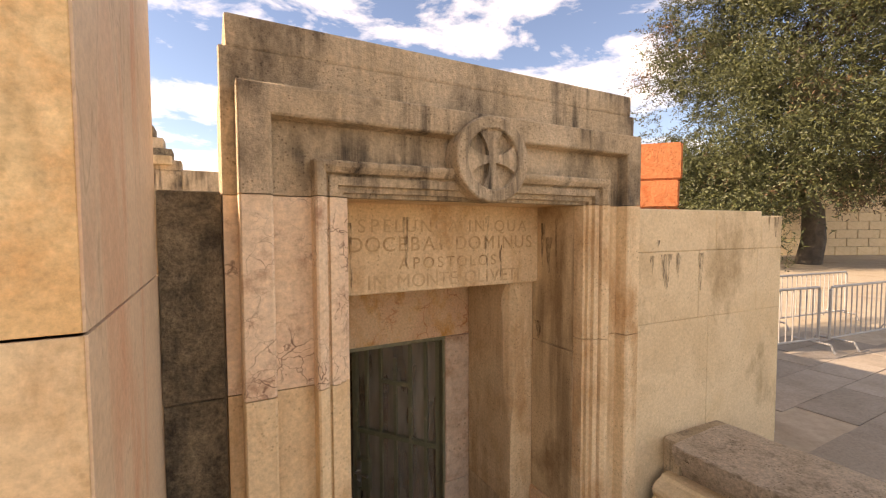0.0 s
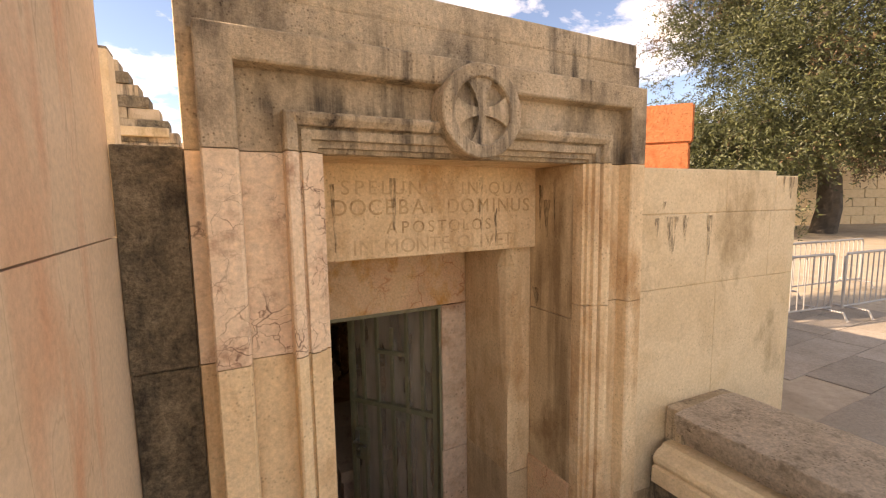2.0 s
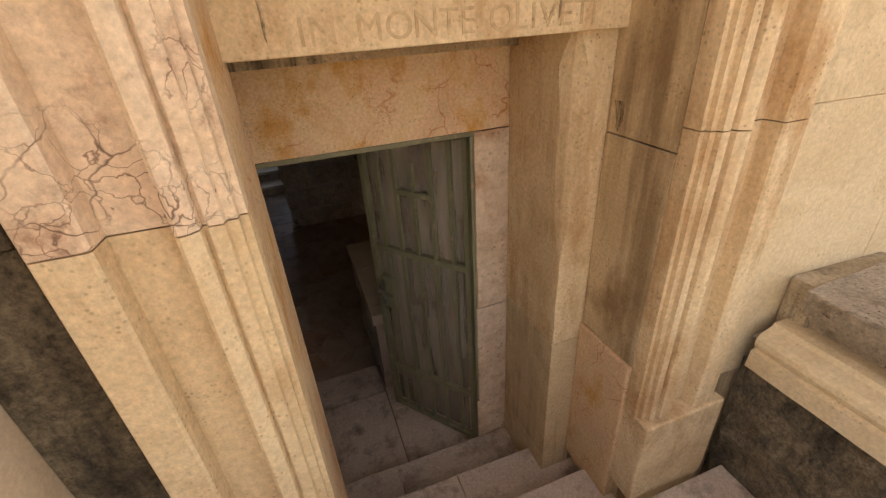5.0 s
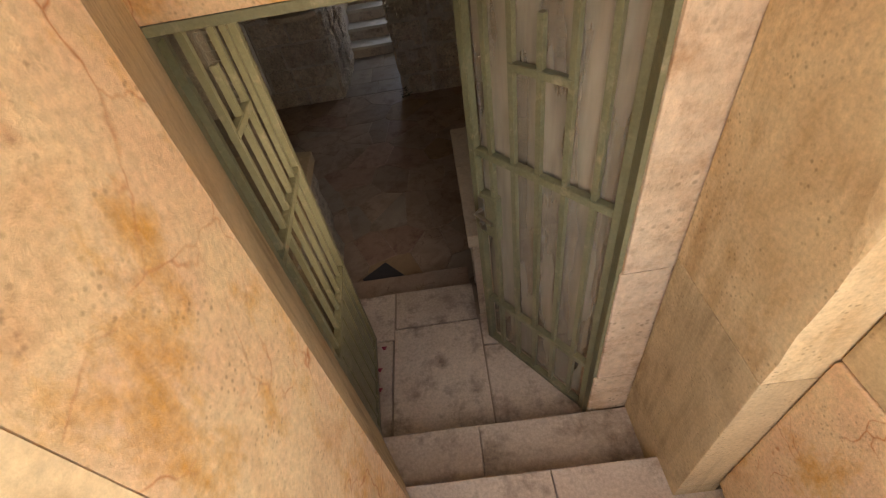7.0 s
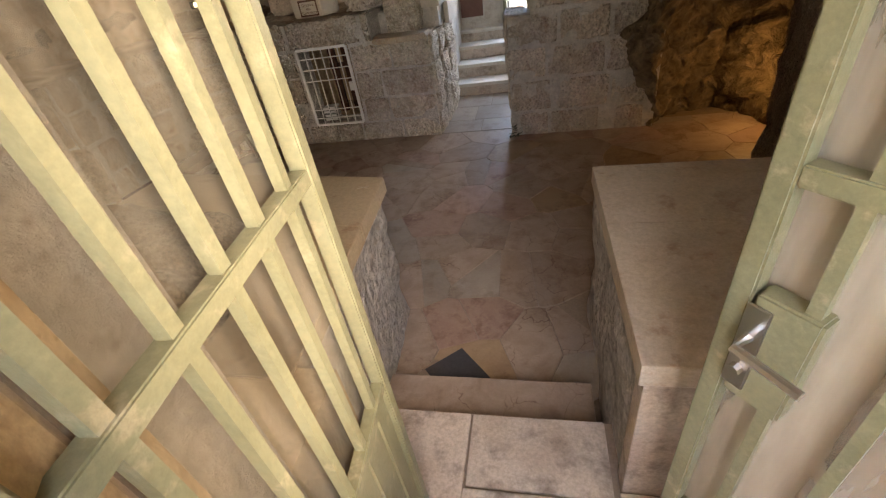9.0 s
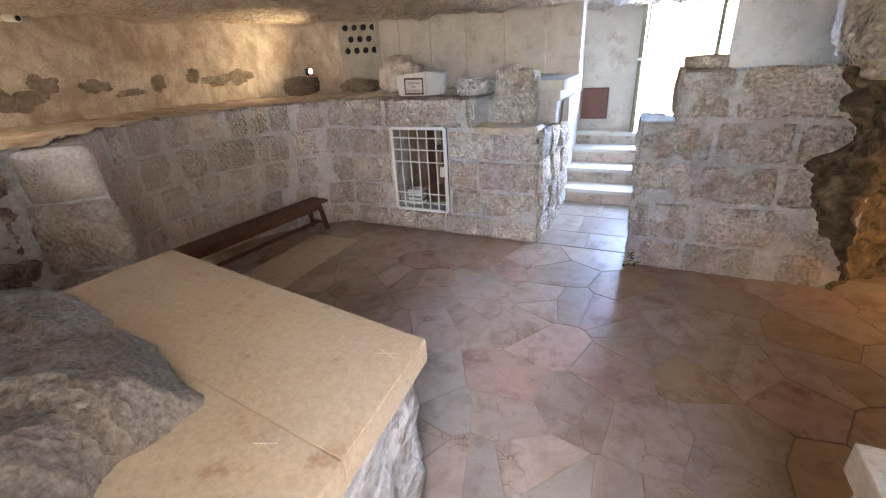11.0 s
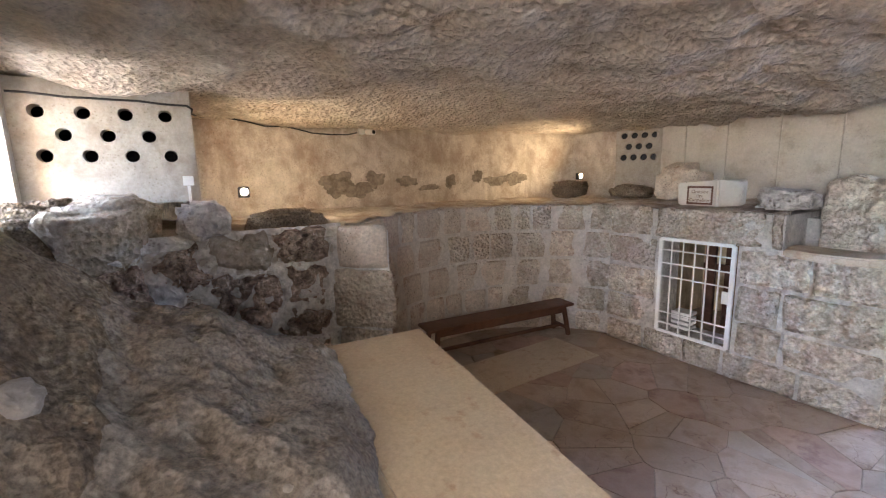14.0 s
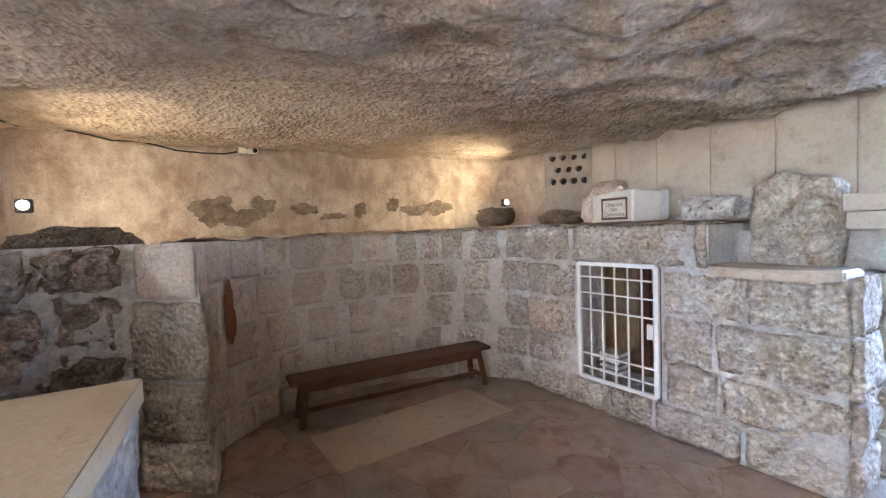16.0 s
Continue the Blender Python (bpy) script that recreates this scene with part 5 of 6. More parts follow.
def upright_stone():
    """A flat-faced upright stone with a rounded worn top, leaning on the recess wall."""
    w, h, d = 0.43, 0.53, 0.24

    def place(u, v):
        # v runs from the foot of the face over the top and down the back; u from side to side
        x = (u - 0.5) * w
        top = h * (1 - 0.22 * max(0.0, abs(u - 0.42) * 2 - 0.35) ** 1.4 + rough((u, 0, 0), 3.2, 0.07, 3))
        if v < 0.45:
            y, z = 0.0, top * v / 0.45
        elif v < 0.6:
            k = (v - 0.45) / 0.15
            y, z = d * k, top + 0.03 * math.sin(math.pi * k)
        else:
            y, z = d, top * (1 - v) / 0.4
        side = max(0.0, abs(u - 0.5) * 2 - 0.86) / 0.14
        y = d / 2 + (y - d / 2) * (1 - 0.55 * side)
        n = rough((x, y, z), 5, 0.035, 4) - abs(rough((x, z, y), 9, 0.03, 7)) + rough((x, y, z), 22, 0.008, 2)
        return (-0.90 + x + rough((z, y, x), 6, 0.02), 7.93 + y - n + 0.06 * z, -0.50 + z)
    root = thing("upright_stone", "pale rough upright stone with rounded top on the shelf", "stone", (-0.90, 8.05, -0.50))
    part("stone_face", sheet(44, 76, place), M_ASHLAR, root, smooth=True)
    for u in (0, 1):
        bm = bmesh.new()
        bm.faces.new([bm.verts.new(place(u, k / 20)) for k in range(21)])
        part("stone_side", bm, M_ASHLAR, root)


upright_stone()


def label_stone():
    root = thing("label_stone", "white stone block with a framed inscription panel", "inscribed stone", (-1.9, 7.95, -0.21))
    bm = bmesh.new()
    low = [(-2.17, 7.84), (-1.80, 7.80), (-1.68, 7.98), (-1.72, 8.16), (-2.13, 8.14)]
    prism(low, -0.205, -0.0, bm)
    for v in bm.verts:
        if v.co.z > -0.1:
            v.co += Vector((-0.02 * (v.co.x < -1.9), 0.012, 0.035 if v.co.x > -1.85 and v.co.x < -1.7 else 0.0))
    bmesh.ops.bevel(bm, geom=bm.edges[:], offset=0.012, segments=2, affect="EDGES")
    part("block", bm, M_WHITE, root)
    face = Vector((0.43, -0.04, 0)).normalized()
    o, out = Vector((-2.07, 7.82, -0.19)), Vector((face.y, -face.x, 0)) * 1.0
    rot = Matrix(((face.x, 0, -out.x, 0), (face.y, 0, -out.y, 0), (0, 1, 0, 0), (0, 0, 0, 1)))
    bm = bmesh.new()
    w, h = 0.24, 0.165
    for k in range(14):
        u = (k + 0.5) / 14 * w
        for z in (0.008, h - 0.008):
            bmesh.ops.create_circle(bm, cap_ends=True, radius=0.011, segments=8, matrix=Matrix.Translation((u, z, 0)))
    for k in range(1, 8):
        for u in (0.008, w - 0.008):
            bmesh.ops.create_circle(bm, cap_ends=True, radius=0.011, segments=8, matrix=Matrix.Translation((u, k / 8 * h, 0)))
    bm.transform(Matrix.Translation(o + out * 0.008) @ rot)
    part("border", bm, M_DARKWOOD, root, "dark scalloped border")
    for text, z in (("Oratoire", 0.115), ("des", 0.078), ("Carm\u00e9lites", 0.038)):
        cu = bpy.data.curves.new("words", "FONT")
        cu.body, cu.size, cu.align_x, cu.align_y = text, 0.044, "CENTER", "CENTER"
        tmp = new("words", cu)
        me = bpy.data.meshes.new_from_object(tmp.evaluated_get(bpy.context.evaluated_depsgraph_get()))
        bpy.data.objects.remove(tmp)
        me.transform(Matrix.Translation(o + out * 0.009) @ rot @ Matrix.Translation((w / 2, z, 0)))
        me.materials.clear()
        me.materials.append(M_DARKWOOD)
        ob = new("word", me)
        ob.parent = root
        ob.location = -root.location


label_stone()
shelf = thing("stone_shelf", "projecting worn stone shelf in the masonry", "shelf", (-0.93, 7.75, -0.55))
bm = prism([(-1.25, 7.80), (-1.22, 7.64), (-0.95, 7.60), (-0.72, 7.62), (-0.60, 7.70), (-0.58, 7.95), (-1.25, 7.95)], -0.555, -0.495)
for v in bm.verts:
    v.co.z += rough(v.co, 5, 0.02)
bmesh.ops.bevel(bm, geom=bm.edges[:], offset=0.012, segments=2, affect="EDGES")
part("shelf_slab", bm, M_FLOORSLAB, shelf)
cap = thing("pier_capping", "pale dressed stone capping at the stair opening", "capping", (-0.6, 8.6, -0.3))
part("lower_course", boxed((-0.98, 8.10, -0.30), (-0.47, 9.24, -0.20), 0.008), M_PANEL, cap)
part("upper_course", boxed((-0.98, 8.06, -0.197), (-0.43, 9.24, -0.10), 0.01), M_PANEL, cap)
part("end_bracket", boxed((-0.50, 8.50, -0.55), (-0.44, 9.24, -0.302), 0.01), M_WHITE, cap)

# ---- masonry, stone by stone ----


def masonry(name, label):
    return thing(name, label, "wall", kind="structure")


def set_stone(parent, at, normal, w, h, d, mat, seed, rag=0.012, pillow=0.012, tilt=0.0, taper=0.97):
    """One squared stone with its face centred at a place, looking along a level normal."""
    me = mesh(stone_block(w, h, d, max(3, int(w / 0.035)), max(3, int(h / 0.035)), rag, seed, pillow, taper), "stone", mat, True)
    for f in me.polygons:
        f.use_smooth = f.normal.y < -0.6
    ob = new("stone", me)
    ob.parent = parent
    ob.matrix_local = Matrix.Translation(at) @ Matrix.Rotation(math.atan2(normal[0], -normal[1]), 4, "Z") @ Matrix.Rotation(tilt, 4, "Y")
    return ob


def cuts(total, lo, hi, rnd):
    out, used = [], 0.0
    while total - used > hi * 1.25:
        w = rnd.uniform(lo, hi)
        out.append(w)
        used += w
    out.append(total - used)
    return out


ROWS_Z = [(-1.735, -1.49), (-1.47, -1.20), (-1.18, -0.87), (-0.85, -0.545), (-0.525, -0.225)]


def apse_wall():
    rnd = random.Random(4)
    root = masonry("masonry_apse", "curved wall of squared pale limestone blocks with mortar joints")
    r, total = 1.62, radians(119)
    for k, (z0, z1) in enumerate(ROWS_Z):
        a = radians(232) + rnd.uniform(-0.01, 0.01)
        for w in cuts(total * r, 0.20, 0.46, rnd):
            mid = a - w / 2 / r
            n = Vector((-math.cos(mid), -math.sin(mid), 0))
            p = Vector((-2.2 + r * math.cos(mid), 6.35 + r * math.sin(mid), (z0 + z1) / 2 + rnd.uniform(-0.008, 0.008)))
            set_stone(root, p, n, w - rnd.uniform(0.020, 0.032), z1 - z0 - rnd.uniform(0.004, 0.018), 0.12, M_SMOOTH if (mid > radians(160) and rnd.random() < 0.8) else M_ASHLAR, rnd.uniform(0, 90), 0.007, 0.004, rnd.uniform(-0.012, 0.012))
            a -= w / r
    # quoin where the curve meets the rubble
    for (z0, z1), w in zip(((-1.735, -1.42), (-1.40, -1.06), (-1.04, -0.58), (-0.56, -0.235)), (0.50, 0.42, 0.50, 0.40)):
        set_stone(root, (-2.945, 4.905, (z0 + z1) / 2), (0.72, -0.69, 0), w, z1 - z0, 0.26, M_ASHLAR if z0 < -0.6 else M_SMOOTH, rnd.uniform(0, 90), 0.026 if z0 < -0.6 else 0.012, 0.02, 0.0, 0.35)


apse_wall()


structure("quoin_core", prism([(-3.138, 4.75), (-2.818, 5.067), (-3.2, 5.10), (-3.2, 4.75)], FLOOR - 0.05, -0.27), M_LIME, "white mortar behind the corner stones", "wall")


def grille_wall():
    rnd = random.Random(9)
    root = masonry("masonry_grille_wall", "rough pale limestone wall around the barred window")
    y = 7.772
    for z0, z1 in ROWS_Z:
        zs = (z0 + z1) / 2
        opening = z0 > -1.48 and z1 < -0.5
        if z1 > -0.3:
            runs = [(-2.86, -2.36), (-2.34, -1.38), (-1.36, -1.26)]
        elif opening:
            runs = [(-2.86, -2.30), (-1.565, -0.575)]
        else:
            runs = [(-2.86, -0.575)]
        for a, b in runs:
            x = a
            for w in cuts(b - a, 0.30, 0.62, rnd) if b - a > 1.2 or opening else [b - a]:
                set_stone(root, (x + w / 2, y - rnd.uniform(0, 0.012), zs), (0.015, -1, 0), w - rnd.uniform(0.02, 0.045), z1 - z0 - rnd.uniform(0.0, 0.02), 0.15, M_ASHLAR, rnd.uniform(0, 90), 0.022, 0.007, rnd.uniform(-0.01, 0.01))
                x += w
    # the return beside the stairs
    for z0, z1 in ROWS_Z[:4]:
        yy = 7.80
        for w in cuts(1.44, 0.3, 0.55, rnd):
            set_stone(root, (-0.565 + 0.05 * (yy - 7.8), yy + w / 2, (z0 + z1) / 2), (1, 0.02, 0), w - 0.02, z1 - z0, 0.12, M_ASHLAR, rnd.uniform(0, 90), 0.035, 0.02)
            yy += w


grille_wall()


def pier_wall():
    rnd = random.Random(13)
    root = masonry("masonry_pier", "rough squared limestone wall with wide pale joints and a broken top")
    y = 7.54
    rows = [(-1.735, -1.46, 0.33, 1.80), (-1.43, -1.10, 0.31, 1.80), (-1.07, -0.76, 0.30, 1.78), (-0.73, -0.42, 0.29, 1.72), (-0.39, -0.02, 0.54, 1.70)]
    for z0, z1, a, b in rows:
        x = a
        for w in cuts(b - a, 0.36, 0.66, rnd):
            set_stone(root, (x + w / 2, y + rnd.uniform(-0.008, 0.008), (z0 + z1) / 2), (-0.03, -1, 0), w - 0.045, z1 - z0 - 0.01, 0.2, M_ASHLAR, rnd.uniform(0, 90), 0.022, 0.008, rnd.uniform(-0.015, 0.015))
            x += w
        for yy in (7.72, 8.0):
            set_stone(root, (a + 0.005, yy, (z0 + z1) / 2), (-1, 0, 0), 0.27, z1 - z0, 0.2, M_ASHLAR, rnd.uniform(0, 90), 0.02, 0.015)
    set_stone(root, (0.71, 7.60, 0.02), (0, -1, 0), 0.30, 0.09, 0.2, M_ASHLAR, 4, 0.015, 0.015)
    bm = bmesh.new()
    for lo, hi in (((0.33, 7.543, -1.8), (1.9, 8.12, -0.44)), ((0.57, 7.545, -0.44), (1.9, 8.12, -0.05))):
        box(bm, lo, hi)
    part("mortar_core", bm, M_MORTAR, root)


pier_wall()


def clip_cell(poly, ax, ay, bx, by):
    """The side of a polygon that lies nearer to a than to b."""
    mx, my, nx, ny = (ax + bx) / 2, (ay + by) / 2, bx - ax, by - ay
    out = []
    for k, (px, py) in enumerate(poly):
        qx, qy = poly[(k + 1) % len(poly)]
        dp, dq = (px - mx) * nx + (py - my) * ny, (qx - mx) * nx + (qy - my) * ny
        if dp <= 0:
            out.append((px, py))
        if dp * dq < 0:
            s = dp / (dp - dq)
            out.append((px + (qx - px) * s, py + (qy - py) * s))
    return out


def cells(x0, x1, y0, y1, step, rnd, wild=0.42):
    """Irregular polygons that tile a rectangle."""
    seeds = []
    nx, ny = max(1, round((x1 - x0) / step)), max(1, round((y1 - y0) / step))
    for j in range(ny):
        for i in range(nx):
            seeds.append((x0 + (i + 0.5 + rnd.uniform(-wild, wild) + 0.25 * (j % 2)) * (x1 - x0) / nx, y0 + (j + 0.5 + rnd.uniform(-wild, wild)) * (y1 - y0) / ny))
    for a in seeds:
        poly = [(x0, y0), (x1, y0), (x1, y1), (x0, y1)]
        for b in seeds:
            if b != a and abs(b[0] - a[0]) < 3 * step and abs(b[1] - a[1]) < 3 * step:
                poly = clip_cell(poly, *a, *b)
                if len(poly) < 3:
                    break
        if len(poly) >= 3:
            yield a, poly


def shrink(poly, gap):
    """The polygon drawn in by about gap on every side."""
    cx, cy = sum(p[0] for p in poly) / len(poly), sum(p[1] for p in poly) / len(poly)
    out = []
    for x, y in poly:
        d = math.hypot(x - cx, y - cy) or 1
        k = max(0.3, 1 - gap * 1.25 / d)
        out.append((cx + (x - cx) * k, cy + (y - cy) * k))
    return out


def rubble_wall():
    rnd = random.Random(21)
    root = masonry("masonry_rubble", "dark irregular rubble set in thick white mortar")
    seeds = [(3.10, -0.60), (3.38, -0.55), (3.71, -0.50), (4.07, -0.37), (4.53, -0.33), (4.53, -0.68), (4.18, -0.77), (4.02, -0.66), (3.74, -0.86), (3.40, -0.92), (3.05, -0.98),
             (4.45, -1.02), (4.05, -1.10), (4.62, -1.30), (4.28, -1.34), (3.92, -1.44), (3.55, -1.26), (3.20, -1.36), (4.50, -1.60), (4.15, -1.64), (3.70, -1.66), (3.30, -1.66)]
    for cy, cz in seeds:
        poly = [(2.86, -1.74), (4.72, -1.74), (4.70, -0.24), (3.9, -0.25), (3.45, -0.38), (2.86, -0.46)]
        for other in seeds:
            if other != (cy, cz):
                poly = clip_cell(poly, cy, cz, *other)
        poly = shrink(poly, rnd.uniform(0.012, 0.045))
        fine = []
        for k, (a, b) in enumerate(poly):
            c, d = poly[(k + 1) % len(poly)]
            n = max(2, int(math.hypot(c - a, d - b) / 0.022))
            fine += [(a + (c - a) * i / n, b + (d - b) * i / n) for i in range(n)]
        seed = rnd.uniform(0, 99)
        bulge = rnd.uniform(0.06, 0.11)
        bm = bmesh.new()
        rings = []
        for s, out in ((1.0, -0.10), (1.0, 0.0), (0.96, 0.4), (0.90, 0.62), (0.82, 0.78), (0.72, 0.9), (0.60, 0.96), (0.48, 1.0), (0.36, 1.0), (0.24, 1.0), (0.12, 1.0)):
            ring = []
            for y, z in fine:
                py, pz = cy + (y - cy) * s, cz + (z - cz) * s
                e = rough((py, pz, seed), 9, 0.05) * s
                ring.append(bm.verts.new((-3.155 + (out * bulge if out > 0 else out) + (rough((py, pz, seed), 6, 0.07) - abs(rough((py, pz, seed), 11, 0.06)) + rough((py, pz, seed), 24, 0.016) if out > 0 else 0), py + e, pz + rough((pz, py, seed), 9, 0.05) * s)))
            rings.append(ring)
        for a, b in zip(rings, rings[1:]):
            for k in range(len(fine)):
                bm.faces.new((a[k], a[(k + 1) % len(fine)], b[(k + 1) % len(fine)], b[k]))
        bm.faces.new(rings[-1])
        part("rubble_stone", bm, M_PALECHIP if rnd.random() < 0.3 else M_RUBBLE, root, smooth=True)
    bm = sheet(120, 100, lambda u, v: (-3.13 + rough((u * 2, v * 1.5, 3), 3.5, 0.05) - abs(rough((u * 2, v * 1.5, 8), 8, 0.06)) + rough((u * 2, v * 1.5, 1), 20, 0.012) - 0.25 * max(0, v - 0.93) * 6, 2.85 + 2.0 * u, -1.76 + 1.53 * v))
    part("mortar_face", bm, M_LIME, root, "lumpy white mortar", smooth=True)


rubble_wall()


def patch(bm, centre, size, place, seed, n=28):
    """A ragged patch on a wall: place(a, b) gives the place of wall coordinates."""
    ring, inner = [], []
    for k in range(n):
        t = 2 * math.pi * k / n
        s = 1 + rough((math.cos(t), math.sin(t), seed), 1.1, 0.6) + rough((math.cos(t), math.sin(t), seed), 3, 0.12)
        ring.append(bm.verts.new(place(centre[0] + size[0] / 2 * s * math.cos(t), centre[1] + size[1] / 2 * s * math.sin(t))))
        inner.append(bm.verts.new(place(centre[0] + size[0] / 4 * s * math.cos(t), centre[1] + size[1] / 4 * s * math.sin(t))))
    mid = bm.verts.new(place(*centre))
    for k in range(n):
        j = (k + 1) % n
        bm.faces.new((ring[k], ring[j], inner[j], inner[k]))
        bm.faces.new((inner[k], inner[j], mid))
    return bm


M_BARE = material("bare_dark_render", [(0.17, 0.135, 0.10), (0.30, 0.25, 0.19), (0.40, 0.33, 0.255)], fine=30, bump=0.6, scale=9.0, grain=0.5)
M_RUST = material("rust_mark", [(0.20, 0.07, 0.03), (0.33, 0.14, 0.06)], fine=40, bump=0.4)
WX = [(3.5, -4.78), (4.6, -4.86), (5.8, -4.84), (7.2, -4.80), (8.3, -4.62)]


def on_west(y, z):
    x = lerp(y, WX)
    return (x + rough((x, y, z), 1.5, 0.02) + 0.007, y, z)


for n, (c, size) in enumerate((((5.40, 0.05), (0.42, 0.26)), ((5.62, -0.02), (0.50, 0.16)), ((5.86, 0.10), (0.26, 0.20)), ((6.30, 0.06), (0.30, 0.12)), ((6.62, -0.02), (0.34, 0.08)),
                               ((6.95, 0.05), (0.16, 0.16)), ((7.38, 0.10), (0.18, 0.18)), ((7.66, 0.04), (0.40, 0.14)), ((8.02, 0.06), (0.34, 0.16)))):
    ob = new("plaster_loss", mesh(patch(bmesh.new(), c, size, on_west, n * 3.1, 72), "plaster_loss", M_BARE, True))
    tagged(ob, "dark patch of bare render where plaster fell", "patch", kind="structure")


def on_apse(u, z):
    a = radians(220.5) - u / 1.62
    r = 1.603
    return (-2.2 + r * math.cos(a), 6.35 + r * math.sin(a), z)


ob = new("rust_mark", mesh(patch(bmesh.new(), (0.0, -0.78), (0.11, 0.38), on_apse, 5.0), "rust_mark", M_RUST, True))
tagged(ob, "rust-brown scar on the curved wall", "mark", kind="structure")

# ---- paving ----


def grotto_paving():
    rnd = random.Random(31)
    root = bpy.data.objects["floor"]
    for (cx, cy), poly in cells(-3.95, 3.1, 3.62, 7.765, 0.37, rnd, 0.85):
        if (-0.2 < cx < 0.86 and cy < 3.9) or (cy < 4.5 and (-1.9 < cx < -0.3 or 0.95 < cx < 1.7)):
            continue
        poly = shrink(poly, 0.0025)
        if len(poly) < 3:
            continue
        lift = rnd.uniform(-0.002, 0.002)
        bm = bmesh.new()
        top = [bm.verts.new((x, y, FLOOR + lift)) for x, y in shrink(poly, 0.003)]
        rim = [bm.verts.new((x, y, FLOOR + lift - 0.004)) for x, y in poly]
        low = [bm.verts.new((x, y, FLOOR - 0.03)) for x, y in poly]
        bm.faces.new(top)
        for k in range(len(poly)):
            j = (k + 1) % len(poly)
            bm.faces.new((top[k], top[j], rim[j], rim[k]))
            bm.faces.new((rim[k], rim[j], low[j], low[k]))
        pick = rnd.random()
        part("paving_stone", bm, M_PAVE_PINK if pick < 0.22 else M_PAVE_OCHRE if pick < 0.28 else M_PAVE_GREY if pick < 0.42 else M_PAVE, root)
    part("paving_slab", boxed((-3.12, 5.74, FLOOR - 0.02), (-2.52, 7.22, FLOOR + 0.006), 0.003), M_FLOORSLAB, root)
    # thin dark piece laid where the floor is only shaded
    bm = prism([(-0.06, 4.03), (0.03, 3.93), (0.36, 3.96), (0.14, 4.20)], FLOOR - 0.02, FLOOR + 0.007)
    bmesh.ops.bevel(bm, geom=bm.edges[:], offset=0.003, segments=1, affect="EDGES")
    part("dark_paving_piece", bm, M_STEP_SHADE, root, "dark blue-grey patch painting the shade by the step")
    alcove = bpy.data.objects["alcove_floor"]
    for k, (y0, y1) in enumerate(((7.775, 8.2), (8.2, 8.75), (8.75, 9.3))):
        cut = (-0.08, -0.2, -0.02)[k]
        for a, b in ((-0.60, cut), (cut, 0.40)):
            part("paving_slab", boxed((a + 0.004, y0 + 0.004, FLOOR - 0.03), (b - 0.004, y1 - 0.004, FLOOR + 0.001), 0.004), M_PAVE_GREY, alcove)
    landing = bpy.data.objects["landing"]
    for x0, x1, y0, y1 in ((-0.10, 0.295, 3.19, 3.60), (0.30, 0.875, 3.275, 3.60), (-0.10, 0.285, 2.47, 3.185), (0.29, 0.885, 2.47, 3.27), (0.89, 1.45, 2.47, 3.05), (0.89, 1.45, 3.055, 3.31)):
        part("paving_slab", boxed((x0 + 0.003, y0 + 0.003, -1.50), (x1 - 0.003, y1 - 0.003, -1.46), 0.005, 0.001), M_STEP, landing)


grotto_paving()


def flagstones():
    rnd = random.Random(41)
    root = thing("flagstone_terrace", "grey-beige flagstone paving beside the shrine", "paving", (5, 1, GROUND), kind="structure")
    shapes = [mesh(boxed((-w / 2 + 0.006, -0.205, -0.04), (w / 2 - 0.006, 0.205, 0.012), 0.006, 0.002), "flagstone", M_OUTPAVE) for w in (0.6, 0.75, 0.9)]
    for j in range(13):
        x = 2.98 + rnd.uniform(-0.4, 0)
        while x < 8.2:
            k = rnd.randrange(3)
            w = (0.6, 0.75, 0.9)[k]
            y = -2.2 + 0.415 * j
            if x + w < 8.4 and (x > 3.6 or y < 1.2) and x > 2.95 - 0.4:
                ob = new("flagstone", shapes[k])
                ob.parent = root
                ob.location = (x + w / 2 - 5, y - 1, rnd.uniform(-0.003, 0.003))
            x += w


flagstones()

# ---- barriers, tree and buildings outside ----
M_GALV = material("galvanised_white_steel", [(0.30, 0.29, 0.27), (0.40, 0.39, 0.36)], fine=60, bump=0.03, rough=0.45, metal=0.3, grain=0.1)


def barrier(a, b):
    root = thing("crowd_barrier", "pale galvanised steel crowd barrier standing on the paving", "barrier", (*a, GROUND), "crowd barriers")
    p, q = Vector((*a, GROUND)), Vector((*b, GROUND))
    way = (q - p).normalized()
    side = Vector((way.y, -way.x, 0))
    up = Vector((0, 0, 1))
    L = (q - p).length
    part("frame", tube(bmesh.new(), [p + up * 0.12, p + up * 0.76, p + up * 0.79 + way * 0.03, q + up * 0.79 - way * 0.03, q + up * 0.76, q + up * 0.12], 0.017), M_GALV, root)
    part("lower_rail", tube(bmesh.new(), [p + up * 0.14, q + up * 0.14], 0.014), M_GALV, root)
    n = int(L / 0.115)
    for k in range(1, n):
        part("bar", tube(bmesh.new(), [p + way * L * k / n + up * 0.14, p + way * L * k / n + up * 0.78], 0.008, 6), M_GALV, root)
    for u in (0.12, L - 0.12):
        c = p + way * u
        part("foot", tube(bmesh.new(), [c - side * 0.25 + up * 0.018, c - side * 0.2 + up * 0.12, c + side * 0.2 + up * 0.12, c + side * 0.25 + up * 0.018], 0.014), M_GALV, root)


barrier((4.95, 2.75), (6.72, 2.46))
barrier((6.86, 2.40), (8.75, 2.20))
barrier((7.4, 3.35), (9.4, 3.1))


